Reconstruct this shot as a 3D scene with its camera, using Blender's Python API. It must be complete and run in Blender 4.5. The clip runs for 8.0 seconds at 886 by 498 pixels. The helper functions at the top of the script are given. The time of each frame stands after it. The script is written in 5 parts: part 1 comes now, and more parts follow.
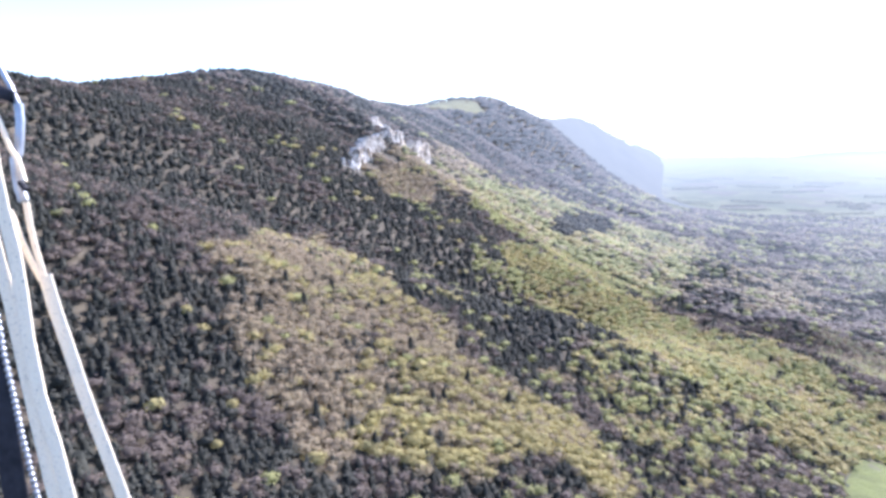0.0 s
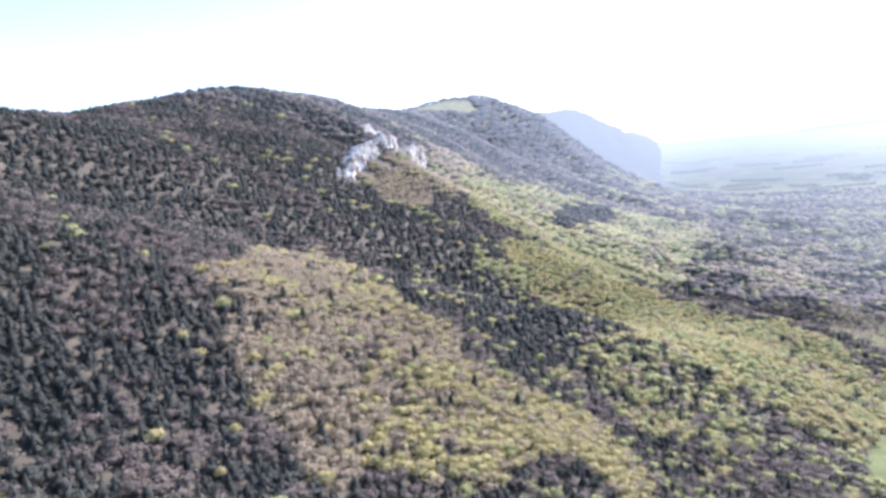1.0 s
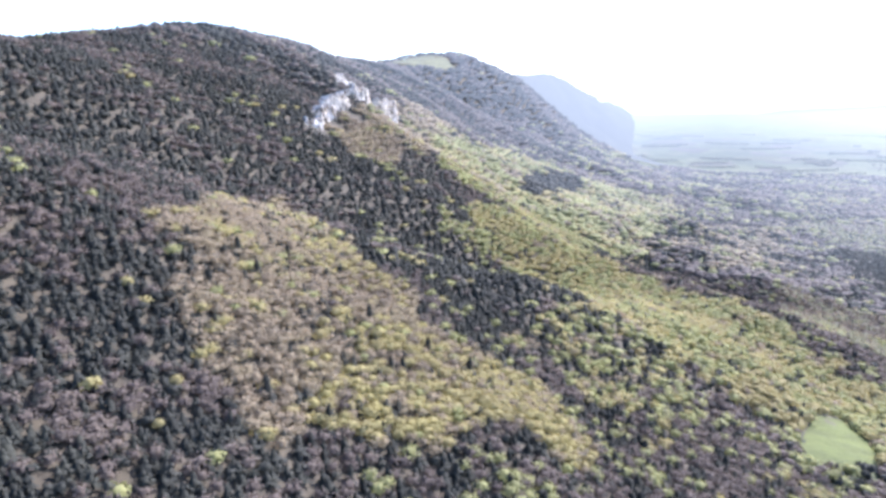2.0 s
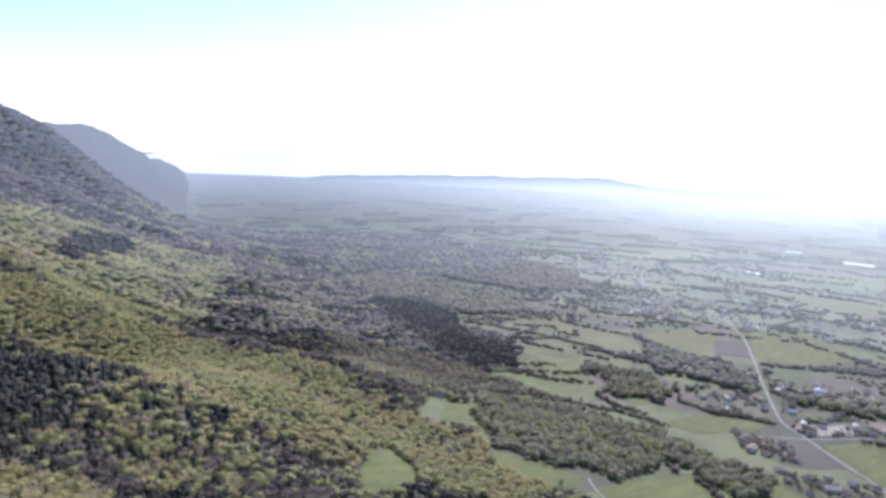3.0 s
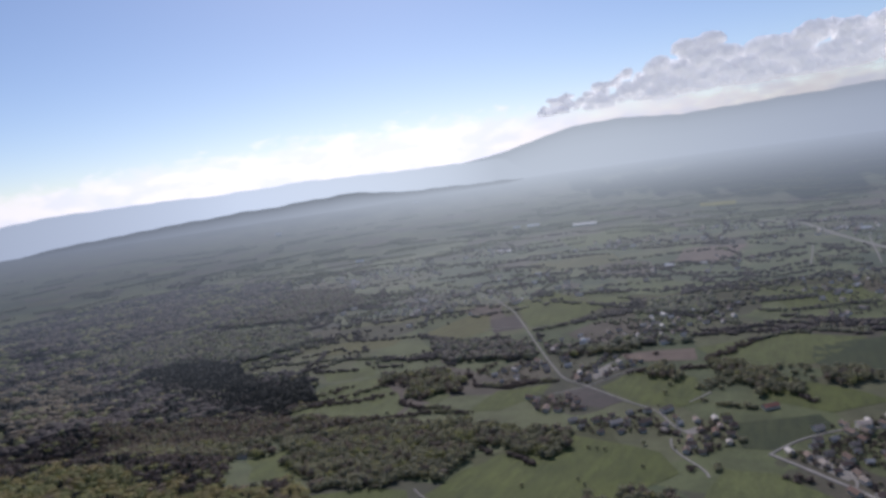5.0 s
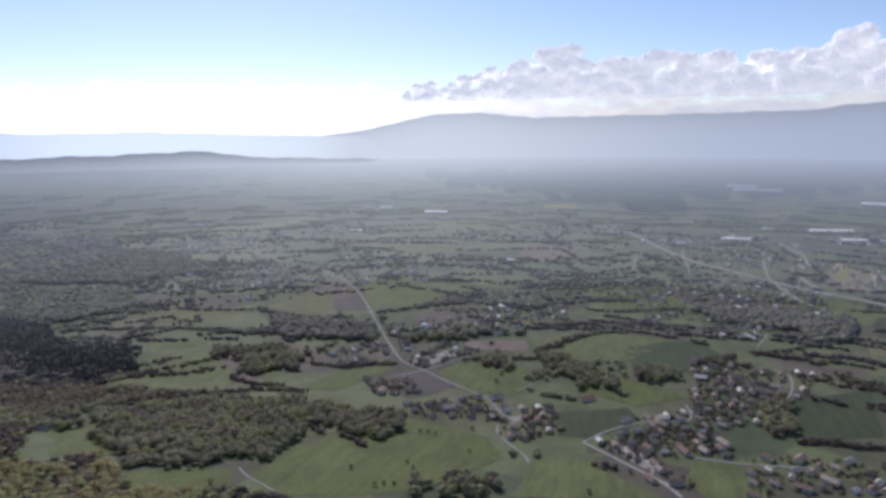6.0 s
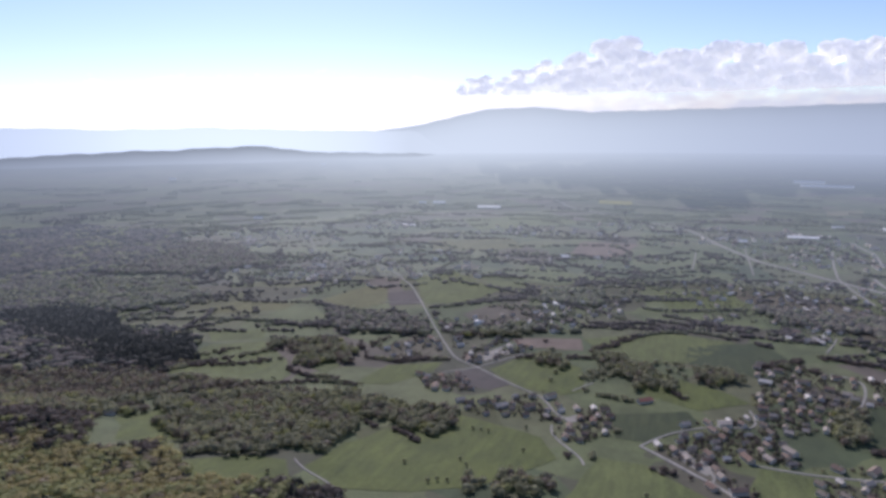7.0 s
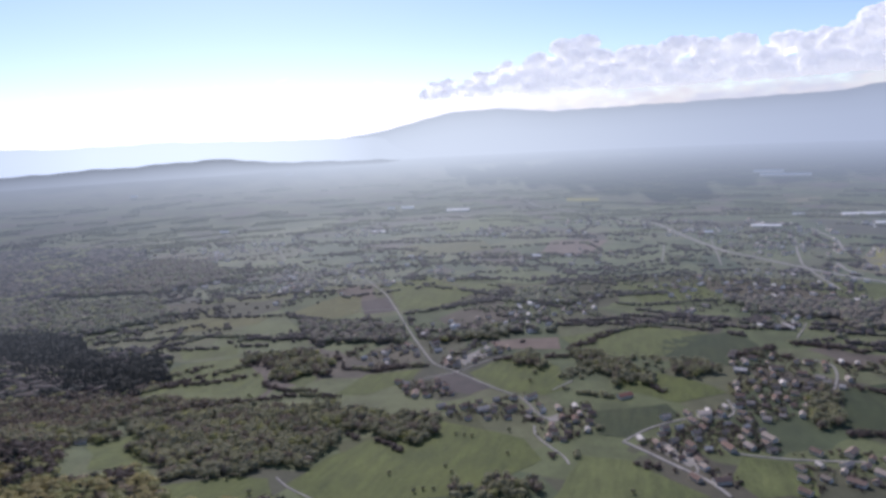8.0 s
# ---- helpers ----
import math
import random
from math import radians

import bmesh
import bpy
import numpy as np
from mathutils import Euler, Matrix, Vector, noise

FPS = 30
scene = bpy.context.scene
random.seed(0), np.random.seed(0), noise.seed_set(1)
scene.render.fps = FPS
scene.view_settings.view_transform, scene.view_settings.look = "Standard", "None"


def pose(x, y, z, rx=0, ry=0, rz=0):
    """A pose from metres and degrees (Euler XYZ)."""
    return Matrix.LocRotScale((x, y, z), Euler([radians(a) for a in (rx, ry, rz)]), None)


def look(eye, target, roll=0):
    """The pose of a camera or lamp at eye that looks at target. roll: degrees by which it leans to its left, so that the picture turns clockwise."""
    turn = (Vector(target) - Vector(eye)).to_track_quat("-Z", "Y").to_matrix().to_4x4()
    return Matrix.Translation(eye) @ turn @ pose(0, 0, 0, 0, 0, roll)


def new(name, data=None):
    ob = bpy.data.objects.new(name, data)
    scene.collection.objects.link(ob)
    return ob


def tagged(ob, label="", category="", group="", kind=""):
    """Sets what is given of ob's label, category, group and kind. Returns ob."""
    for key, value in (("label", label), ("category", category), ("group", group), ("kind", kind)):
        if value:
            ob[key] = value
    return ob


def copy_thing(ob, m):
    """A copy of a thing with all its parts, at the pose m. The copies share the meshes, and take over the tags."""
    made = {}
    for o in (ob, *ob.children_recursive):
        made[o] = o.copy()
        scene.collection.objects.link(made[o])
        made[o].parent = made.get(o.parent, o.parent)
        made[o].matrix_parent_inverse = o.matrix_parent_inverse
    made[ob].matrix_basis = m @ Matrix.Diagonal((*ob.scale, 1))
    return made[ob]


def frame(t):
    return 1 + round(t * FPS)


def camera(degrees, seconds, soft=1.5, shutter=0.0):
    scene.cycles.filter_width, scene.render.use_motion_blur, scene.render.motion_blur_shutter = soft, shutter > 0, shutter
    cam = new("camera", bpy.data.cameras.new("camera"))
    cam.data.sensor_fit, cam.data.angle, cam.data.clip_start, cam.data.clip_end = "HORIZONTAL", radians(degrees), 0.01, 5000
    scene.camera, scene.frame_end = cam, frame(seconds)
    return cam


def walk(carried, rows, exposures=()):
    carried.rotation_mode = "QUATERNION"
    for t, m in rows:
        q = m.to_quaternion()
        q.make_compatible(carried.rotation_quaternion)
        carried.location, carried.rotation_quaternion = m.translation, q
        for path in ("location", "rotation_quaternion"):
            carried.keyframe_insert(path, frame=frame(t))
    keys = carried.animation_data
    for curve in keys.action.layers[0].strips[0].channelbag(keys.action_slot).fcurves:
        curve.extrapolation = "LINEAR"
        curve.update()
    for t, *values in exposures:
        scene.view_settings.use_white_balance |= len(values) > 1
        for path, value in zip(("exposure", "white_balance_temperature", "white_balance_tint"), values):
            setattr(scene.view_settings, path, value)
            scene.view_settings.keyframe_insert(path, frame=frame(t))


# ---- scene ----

cam = camera(68.48, 8.0, soft=3.3)
PATH = [
    (0, pose(0.00, 0.00, 450.00, 80.08, 1.68, 0.01)),
    (0.5, pose(2.90, 4.10, 450.38, 80.12, 4.91, -0.34)),
    (1, pose(5.80, 8.21, 450.76, 80.16, 5.92, -0.35)),
    (1.2, pose(6.96, 9.85, 450.91, 79.75, 5.86, -0.43)),
    (2.3, pose(13.33, 18.87, 451.75, 76.08, -3.88, -6.41)),
    (2.5, pose(14.49, 20.51, 451.90, 78.61, -6.29, -14.78)),
    (2.7, pose(15.65, 22.15, 452.06, 78.21, -5.57, -27.53)),
    (3, pose(17.39, 24.62, 452.28, 81.73, -2.36, -39.59)),
    (3.5, pose(20.29, 28.72, 452.67, 84.39, 1.50, -46.85)),
    (4, pose(23.18, 32.82, 453.05, 84.53, 4.91, -52.83)),
    (4.2, pose(24.34, 34.46, 453.20, 84.45, 6.04, -56.36)),
    (5.3, pose(30.72, 43.49, 454.04, 81.06, 7.79, -63.58)),
    (5.5, pose(31.88, 45.13, 454.19, 80.35, 5.86, -66.67)),
    (6, pose(34.78, 49.23, 454.57, 79.76, 0.42, -73.76)),
    (6.5, pose(37.67, 53.33, 454.95, 79.59, -0.01, -75.36)),
    (7, pose(40.57, 57.44, 455.33, 79.34, 0.53, -69.18)),
    (7.5, pose(43.47, 61.54, 455.71, 79.76, 2.77, -70.05)),
    (8, pose(46.37, 65.64, 456.09, 79.60, 2.88, -72.32)),
]
walk(cam, PATH, exposures=[(0.0, 1.57, 5790, 21), (2.5, 1.62, 5790, 20), (3.0, 0.62, 5800, 20), (3.5, -0.52, 5940, 21), (4.2, -0.84, 6080, 19), (5.5, -0.64, 6000, 20), (6.2, -0.41, 5980, 20), (7.0, -0.36, 5930, 22), (8.0, -0.33, 5930, 22)])

# ---- light: hazy afternoon sky, one sun ----
SUN_AZ, SUN_EL = 57.0, 38.0
world = bpy.data.worlds.new("sky")
scene.world = world
world.use_nodes = True
wn = world.node_tree.nodes
sky = wn.new("ShaderNodeTexSky")
sky.sky_type, sky.sun_disc = "NISHITA", False
sky.sun_elevation, sky.sun_rotation = radians(SUN_EL), radians(SUN_AZ)
sky.air_density, sky.dust_density, sky.ozone_density, sky.altitude = 0.95, 0.75, 1.7, 1200
wn["Background"].inputs["Strength"].default_value = 0.15
world.node_tree.links.new(sky.outputs[0], wn["Background"].inputs["Color"])
sun_way = Vector((math.sin(radians(SUN_AZ)) * math.cos(radians(SUN_EL)), math.cos(radians(SUN_AZ)) * math.cos(radians(SUN_EL)), math.sin(radians(SUN_EL))))
sun = new("sun", bpy.data.lights.new("sun", "SUN"))
sun.data.energy, sun.data.angle, sun.data.color = 4.3, radians(1.0), (1.0, 0.95, 0.87)
sun.matrix_world = look(sun_way * 3000, (0, 0, 0))


# ---- materials ----
def material(name):
    m = bpy.data.materials.new(name)
    m.use_nodes = True
    nt = m.node_tree
    return m, nt, nt.nodes["Principled BSDF"], nt.nodes["Material Output"]


def ramp_of(nt, fac, stops):
    r = nt.nodes.new("ShaderNodeValToRGB")
    e = r.color_ramp.elements
    while len(e) < len(stops):
        e.new(0.5)
    for k, (p, c) in zip(e, stops):
        k.position, k.color = p, (*c, 1)
    nt.links.new(fac, r.inputs[0])
    return r.outputs[0]


def noise_of(nt, vector, scale, detail=4, rough=0.55):
    n = nt.nodes.new("ShaderNodeTexNoise")
    n.inputs["Scale"].default_value, n.inputs["Detail"].default_value, n.inputs["Roughness"].default_value = scale, detail, rough
    nt.links.new(vector, n.inputs["Vector"])
    return n.outputs[0]


def mixed(nt, fac, a, b, how="MIX"):
    m = nt.nodes.new("ShaderNodeMix")
    m.data_type, m.blend_type = "RGBA", how
    for socket, value in ((m.inputs[0], fac), (m.inputs[6], a), (m.inputs[7], b)):
        if isinstance(value, (int, float)):
            socket.default_value = value
        elif isinstance(value, tuple):
            socket.default_value = (*value, 1)
        else:
            nt.links.new(value, socket)
    return m.outputs[2]


def maths(nt, how, a, b=0.0):
    m = nt.nodes.new("ShaderNodeMath")
    m.operation = how
    for socket, value in ((m.inputs[0], a), (m.inputs[1], b)):
        if isinstance(value, (int, float)):
            socket.default_value = value
        else:
            nt.links.new(value, socket)
    return m.outputs[0]


def place_of(nt):
    return nt.nodes.new("ShaderNodeNewGeometry").outputs["Position"]


def bumped(nt, bsdf, fac, strength, distance):
    b = nt.nodes.new("ShaderNodeBump")
    b.inputs["Strength"].default_value, b.inputs["Distance"].default_value = strength, distance
    nt.links.new(fac, b.inputs["Height"])
    nt.links.new(b.outputs[0], bsdf.inputs["Normal"])


def surface(name, stops, scale, fine=None, rough=0.85, bump=0.3, spec=0.3, sheen=0.0, broad=0.0):
    """A matt natural surface: two scales of variation over real size."""
    m, nt, bsdf, out = material(name)
    pos = place_of(nt)
    base = ramp_of(nt, noise_of(nt, pos, scale), stops)
    if broad:
        stretch = nt.nodes.new("ShaderNodeVectorMath")
        stretch.operation = "MULTIPLY"
        stretch.inputs[1].default_value = (0.02, 0.09, 0.05)
        nt.links.new(pos, stretch.inputs[0])
        base = mixed(nt, broad, base, ramp_of(nt, noise_of(nt, stretch.outputs[0], 1.0, 5, 0.6), [(0.32, (0.3, 0.3, 0.28)), (0.68, (0.72, 0.7, 0.66))]), "OVERLAY")
    if fine:
        f = noise_of(nt, pos, fine, 5, 0.65)
        base = mixed(nt, 0.5, base, ramp_of(nt, f, [(0.3, (0.35, 0.35, 0.35)), (0.7, (0.68, 0.68, 0.68))]), "OVERLAY")
        bumped(nt, bsdf, f, bump, 1.0 / fine)
    nt.links.new(base, bsdf.inputs["Base Color"])
    bsdf.inputs["Roughness"].default_value, bsdf.inputs["Specular IOR Level"].default_value = rough, spec
    bsdf.inputs["Sheen Weight"].default_value, bsdf.inputs["Sheen Roughness"].default_value = sheen, 0.5
    return m


def foliage(name, dark, mid, light, through_light=0.25, sheen=0.2, patch=0.016):
    """Leaves and twigs: every clump its own tone, whole stands drift in colour, and some light comes through."""
    m, nt, bsdf, out = material(name)
    pos = place_of(nt)
    geo = nt.nodes.new("ShaderNodeNewGeometry")
    stand = noise_of(nt, pos, patch, 3)
    tree = noise_of(nt, pos, 0.075, 2)
    mix = maths(nt, "ADD", maths(nt, "MULTIPLY", stand, 0.45), maths(nt, "ADD", maths(nt, "ADD", maths(nt, "MULTIPLY", tree, 0.42), 0.09), maths(nt, "MULTIPLY", geo.outputs["Random Per Island"], 0.08)))
    base = ramp_of(nt, mix, [(0.33, dark), (0.57, mid), (0.80, light)])
    nt.links.new(base, bsdf.inputs["Base Color"])
    bsdf.inputs["Roughness"].default_value, bsdf.inputs["Specular IOR Level"].default_value = 0.75, 0.25
    bsdf.inputs["Sheen Weight"].default_value, bsdf.inputs["Sheen Roughness"].default_value = sheen, 0.6
    # The bluish sheen tint imitates a thin veil of haze.
    bsdf.inputs["Sheen Tint"].default_value = (0.8, 0.88, 1.0, 1)
    tr = nt.nodes.new("ShaderNodeBsdfTranslucent")
    nt.links.new(base, tr.inputs["Color"])
    mix2 = nt.nodes.new("ShaderNodeMixShader")
    mix2.inputs[0].default_value = through_light
    nt.links.new(bsdf.outputs[0], mix2.inputs[1])
    nt.links.new(tr.outputs[0], mix2.inputs[2])
    nt.links.new(mix2.outputs[0], out.inputs["Surface"])
    return m


CONIFER = foliage("dark_needles", (0.031, 0.031, 0.027), (0.045, 0.046, 0.037), (0.070, 0.070, 0.052), 0.2, 0.0)
FRESH = foliage("young_yellow_green_leaves", (0.330, 0.272, 0.140), (0.375, 0.322, 0.145), (0.430, 0.380, 0.148), 0.45, 0.05)
GREEN = foliage("pale_spring_leaves", (0.235, 0.228, 0.105), (0.330, 0.325, 0.135), (0.430, 0.415, 0.165), 0.45, 0.1)
BARE = foliage("bare_twigs_in_bud", (0.255, 0.197, 0.140), (0.320, 0.256, 0.168), (0.385, 0.325, 0.180), 0.45, 0.1)
LEAFLESS = foliage("dark_leafless_twigs", (0.105, 0.080, 0.068), (0.155, 0.121, 0.098), (0.220, 0.175, 0.132), 0.4, 0.1)
HEDGE = foliage("hedgerow_leaves", (0.195, 0.184, 0.118), (0.300, 0.288, 0.168), (0.420, 0.402, 0.205), 0.45, 0.15)
BUDDING = foliage("brown_budding_twigs", (0.180, 0.142, 0.108), (0.255, 0.208, 0.150), (0.330, 0.280, 0.175), 0.4, 0.15)
BARK = surface("grey_bark", [(0.3, (0.10, 0.085, 0.07)), (0.7, (0.2, 0.17, 0.14))], 1.2, 6, 0.9)
GRASS = surface("grazed_grass", [(0.3, (0.076, 0.092, 0.025)), (0.7, (0.114, 0.130, 0.039))], 0.012, 0.2, sheen=0.05, broad=0.55)
MEADOW = surface("lush_meadow_grass", [(0.3, (0.069, 0.085, 0.016)), (0.7, (0.099, 0.115, 0.023))], 0.015, 0.22, sheen=0.06, broad=0.55)
CROP = surface("young_green_crop", [(0.3, (0.034, 0.048, 0.017)), (0.7, (0.050, 0.062, 0.021))], 0.012, 0.3, sheen=0.05, broad=0.55)
PALE = surface("pale_hay_field", [(0.3, (0.090, 0.092, 0.030)), (0.7, (0.122, 0.118, 0.042))], 0.012, 0.25, sheen=0.05, broad=0.55)
PLOUGH = surface("ploughed_earth", [(0.3, (0.063, 0.055, 0.050)), (0.7, (0.101, 0.084, 0.074))], 0.02, 0.4)
CLAY = surface("reddish_tilled_earth", [(0.3, (0.140, 0.106, 0.084)), (0.7, (0.203, 0.154, 0.119))], 0.02, 0.4)
TAN = surface("dry_stubble", [(0.3, (0.151, 0.138, 0.084)), (0.7, (0.218, 0.193, 0.110))], 0.012, 0.3)
RAPE = surface("flowering_rapeseed", [(0.3, (0.22, 0.2, 0.04)), (0.7, (0.32, 0.28, 0.05))], 0.02, 0.4)
ASPHALT = surface("sun_bleached_asphalt", [(0.3, (0.27, 0.25, 0.225)), (0.7, (0.36, 0.335, 0.30))], 0.05, 1.5, 1.0, 0.3, 0.1)


PAVED = surface("pale_gravel", [(0.3, (0.24, 0.22, 0.19)), (0.7, (0.36, 0.33, 0.29))], 0.08, 0.9, 0.95, 0.3, 0.1)


def rock_material():
    """Pale limestone with dark vertical streaks and joints."""
    m, nt, bsdf, out = material("pale_limestone")
    pos = place_of(nt)
    stretch = nt.nodes.new("ShaderNodeVectorMath")
    stretch.operation = "MULTIPLY"
    stretch.inputs[1].default_value = (0.13, 0.13, 0.06)
    nt.links.new(pos, stretch.inputs[0])
    streak = noise_of(nt, stretch.outputs[0], 1.0, 5, 0.6)
    base = ramp_of(nt, streak, [(0.37, (0.13, 0.105, 0.085)), (0.46, (0.50, 0.43, 0.35)), (0.54, (0.80, 0.73, 0.63))])
    fine = noise_of(nt, pos, 0.5, 5, 0.65)
    base = mixed(nt, 0.5, base, ramp_of(nt, fine, [(0.3, (0.35, 0.35, 0.35)), (0.7, (0.68, 0.68, 0.68))]), "OVERLAY")
    nt.links.new(base, bsdf.inputs["Base Color"])
    bumped(nt, bsdf, fine, 0.6, 1.5)
    bsdf.inputs["Roughness"].default_value = 0.9
    return m


ROCK = rock_material()
FIELD_MAT = dict(yard=PAVED, grass=GRASS, meadow=MEADOW, crop=CROP, plough=PLOUGH, clay=CLAY, pale=PALE, tan=TAN, rape=RAPE)
FIELD_LABEL = dict(yard="pale gravelled yard between village houses", grass="grazed green pasture between hedgerows", meadow="lush bright green meadow below the woods", crop="dark green field of young crop",
                   plough="ploughed dark brown field beside the road", clay="reddish brown tilled field", pale="pale green hay field", tan="dry tan stubble field", rape="yellow field of flowering rapeseed")


def land_material(name="land"):
    """The land: forest floor on the slopes, a patchwork of small fields on the plain."""
    m, nt, bsdf, out = material(name)
    plan = nt.nodes.new("ShaderNodeAttribute")
    plan.attribute_name = "plan"
    pos = place_of(nt)
    sep = nt.nodes.new("ShaderNodeSeparateXYZ")
    nt.links.new(plan.outputs["Vector"], sep.inputs[0])
    warp = noise_of(nt, plan.outputs["Vector"], 0.004, 2)
    shift = nt.nodes.new("ShaderNodeVectorMath")
    shift.operation = "MULTIPLY_ADD"
    comb = nt.nodes.new("ShaderNodeCombineXYZ")
    nt.links.new(warp, comb.inputs[0])
    nt.links.new(warp, comb.inputs[1])
    nt.links.new(comb.outputs[0], shift.inputs[0])
    shift.inputs[1].default_value = (260, 200, 0)
    nt.links.new(plan.outputs["Vector"], shift.inputs[2])
    cells = nt.nodes.new("ShaderNodeTexVoronoi")
    cells.inputs["Scale"].default_value = 1 / 170
    nt.links.new(shift.outputs[0], cells.inputs["Vector"])
    tone = nt.nodes.new("ShaderNodeSeparateColor")
    nt.links.new(cells.outputs["Color"], tone.inputs[0])
    fields = ramp_of(nt, tone.outputs[0], [(0.0, (0.072, 0.091, 0.038)), (0.25, (0.101, 0.118, 0.045)), (0.45, (0.127, 0.142, 0.054)), (0.62, (0.132, 0.132, 0.062)), (0.78, (0.072, 0.070, 0.038)), (0.9, (0.128, 0.100, 0.074)), (1.0, (0.088, 0.092, 0.028))])
    scrub = ramp_of(nt, noise_of(nt, plan.outputs["Vector"], 0.012, 6, 0.65), [(0.42, (1, 1, 1)), (0.62, (0.5, 0.5, 0.46))])
    fields = mixed(nt, 0.7, fields, scrub, "MULTIPLY")
    fine = noise_of(nt, pos, 0.15, 5, 0.6)
    floor = ramp_of(nt, noise_of(nt, pos, 0.05, 5), [(0.3, (0.055, 0.045, 0.031)), (0.7, (0.095, 0.078, 0.052))])
    hill = nt.nodes.new("ShaderNodeAttribute")
    hill.attribute_name = "wooded"
    base = mixed(nt, hill.outputs["Fac"], fields, floor)
    base = mixed(nt, 0.35, base, ramp_of(nt, fine, [(0.3, (0.4, 0.4, 0.4)), (0.7, (0.65, 0.65, 0.65))]), "OVERLAY")
    nt.links.new(base, bsdf.inputs["Base Color"])
    bumped(nt, bsdf, fine, 0.3, 3)
    bsdf.inputs["Roughness"].default_value, bsdf.inputs["Specular IOR Level"].default_value = 0.85, 0.3
    bsdf.inputs["Sheen Weight"].default_value, bsdf.inputs["Sheen Roughness"].default_value = 0.06, 0.5
    # Blue-white sheen stands in for haze at grazing angles.
    bsdf.inputs["Sheen Tint"].default_value = (0.8, 0.9, 1.0, 1)
    return m


LAND = land_material()


def wooded_ridge(name, tone):
    """A far wooded hillside, with stands of darker and lighter trees."""
    m, nt, bsdf, out = material(name)
    patch = mixed(nt, noise_of(nt, place_of(nt), 0.011, 5, 0.65), tone, tuple(v * 0.45 for v in tone))
    nt.links.new(patch, bsdf.inputs["Base Color"])
    bsdf.inputs["Roughness"].default_value, bsdf.inputs["Specular IOR Level"].default_value = 1.0, 0.0
    return m


def cloud_material(name, glow, share, tone):
    m, nt, bsdf, out = material(name)
    bsdf.inputs["Base Color"].default_value = (0.94, 0.94, 0.94, 1)
    # Sheen stands in for sunlit rims; emission lifts the shaded body.
    bsdf.inputs["Sheen Weight"].default_value, bsdf.inputs["Sheen Roughness"].default_value = 1.0, 0.35
    bsdf.inputs["Roughness"].default_value, bsdf.inputs["Specular IOR Level"].default_value = 1.0, 0.0
    bsdf.inputs["Emission Color"].default_value, bsdf.inputs["Emission Strength"].default_value = (*tone, 1), glow
    tr = nt.nodes.new("ShaderNodeBsdfTranslucent")
    tr.inputs["Color"].default_value = (0.92, 0.92, 0.92, 1)
    mix2 = nt.nodes.new("ShaderNodeMixShader")
    mix2.inputs[0].default_value = share
    nt.links.new(bsdf.outputs[0], mix2.inputs[1])
    nt.links.new(tr.outputs[0], mix2.inputs[2])
    nt.links.new(mix2.outputs[0], out.inputs["Surface"])
    return m


GLOWING_CLOUD = cloud_material("cloud", 0.46, 0.12, (1.0, 0.975, 0.94))


# ---- mesh helpers ----
def mesh_of(name, verts, tris, mat, smooth_faces=False):
    """A mesh from arrays of corners (n, 3) and triangles or quads (m, 3 or 4)."""
    verts, tris = np.asarray(verts, np.float32), np.asarray(tris, np.int32)
    me, k = bpy.data.meshes.new(name), tris.shape[1]
    me.vertices.add(len(verts))
    me.vertices.foreach_set("co", verts.ravel())
    me.loops.add(tris.size)
    me.loops.foreach_set("vertex_index", tris.ravel())
    me.polygons.add(len(tris))
    me.polygons.foreach_set("loop_start", np.arange(0, tris.size, k, dtype=np.int32))
    me.polygons.foreach_set("use_smooth", np.full(len(tris), smooth_faces))
    me.update(calc_edges=True)
    me.materials.append(mat)
    return me


def part(name, bm, mat, parent=None, label=""):
    me = bpy.data.meshes.new(name)
    bm.to_mesh(me)
    bm.free()
    me.materials.append(mat)
    ob = new(name, me)
    ob.parent = parent
    return tagged(ob, label)


# height of the land
def smooth(a, b, x):
    t = np.clip((x - a) / (b - a), 0, 1)
    return t * t * (3 - 2 * t)


CREST_Y = [-3000, -600, 830, 1020, 1233, 1520, 1635, 1926, 2026, 2300, 2620, 2748, 2940, 3060, 3300, 3658, 3909, 4105, 4223, 4340, 4800]
CREST_X = [-1100, -760, -560, -527, -491, -440, -416, -355, -332, -257, -111, -19, 117, 218, 420, 560, 790, 990, 1080, 1150, 1250]
CREST_Z = [480, 520, 548, 537, 564, 606, 607, 608, 590, 573, 557, 568, 603, 609, 545, 478, 345, 185, 40, 0, 0]
FALL_D = [-1800, -500, -120, 0, 150, 490, 700, 850, 1000, 1300, 1600]
FALL_P = [0.75, 0.90, 0.985, 1.0, 0.90, 0.55, 0.36, 0.25, 0.16, 0.045, 0]
FAR, EYE_Z = 3400.0, 455.0


def waves(x, y, size, seed):
    """Smooth rolling in -1..1 from a few crossed sines."""
    rng = np.random.RandomState(seed)
    out = 0 * x
    for k in range(5):
        a, p = rng.uniform(0, math.pi, 1)[0], rng.uniform(0, 6.28, 1)[0]
        s = size * rng.uniform(0.6, 1.5)
        out = out + np.sin((x * math.cos(a) + y * math.sin(a)) * 6.283 / s + p)
    return out / 3.2


def far_reach(r):
    """How far a spot of the rim stands for: past FAR the plain is drawn together and rises to the horizon."""
    return r + 0.0052 * np.clip(r - FAR, 0, None) ** 2


HAZE_PAINT = {}


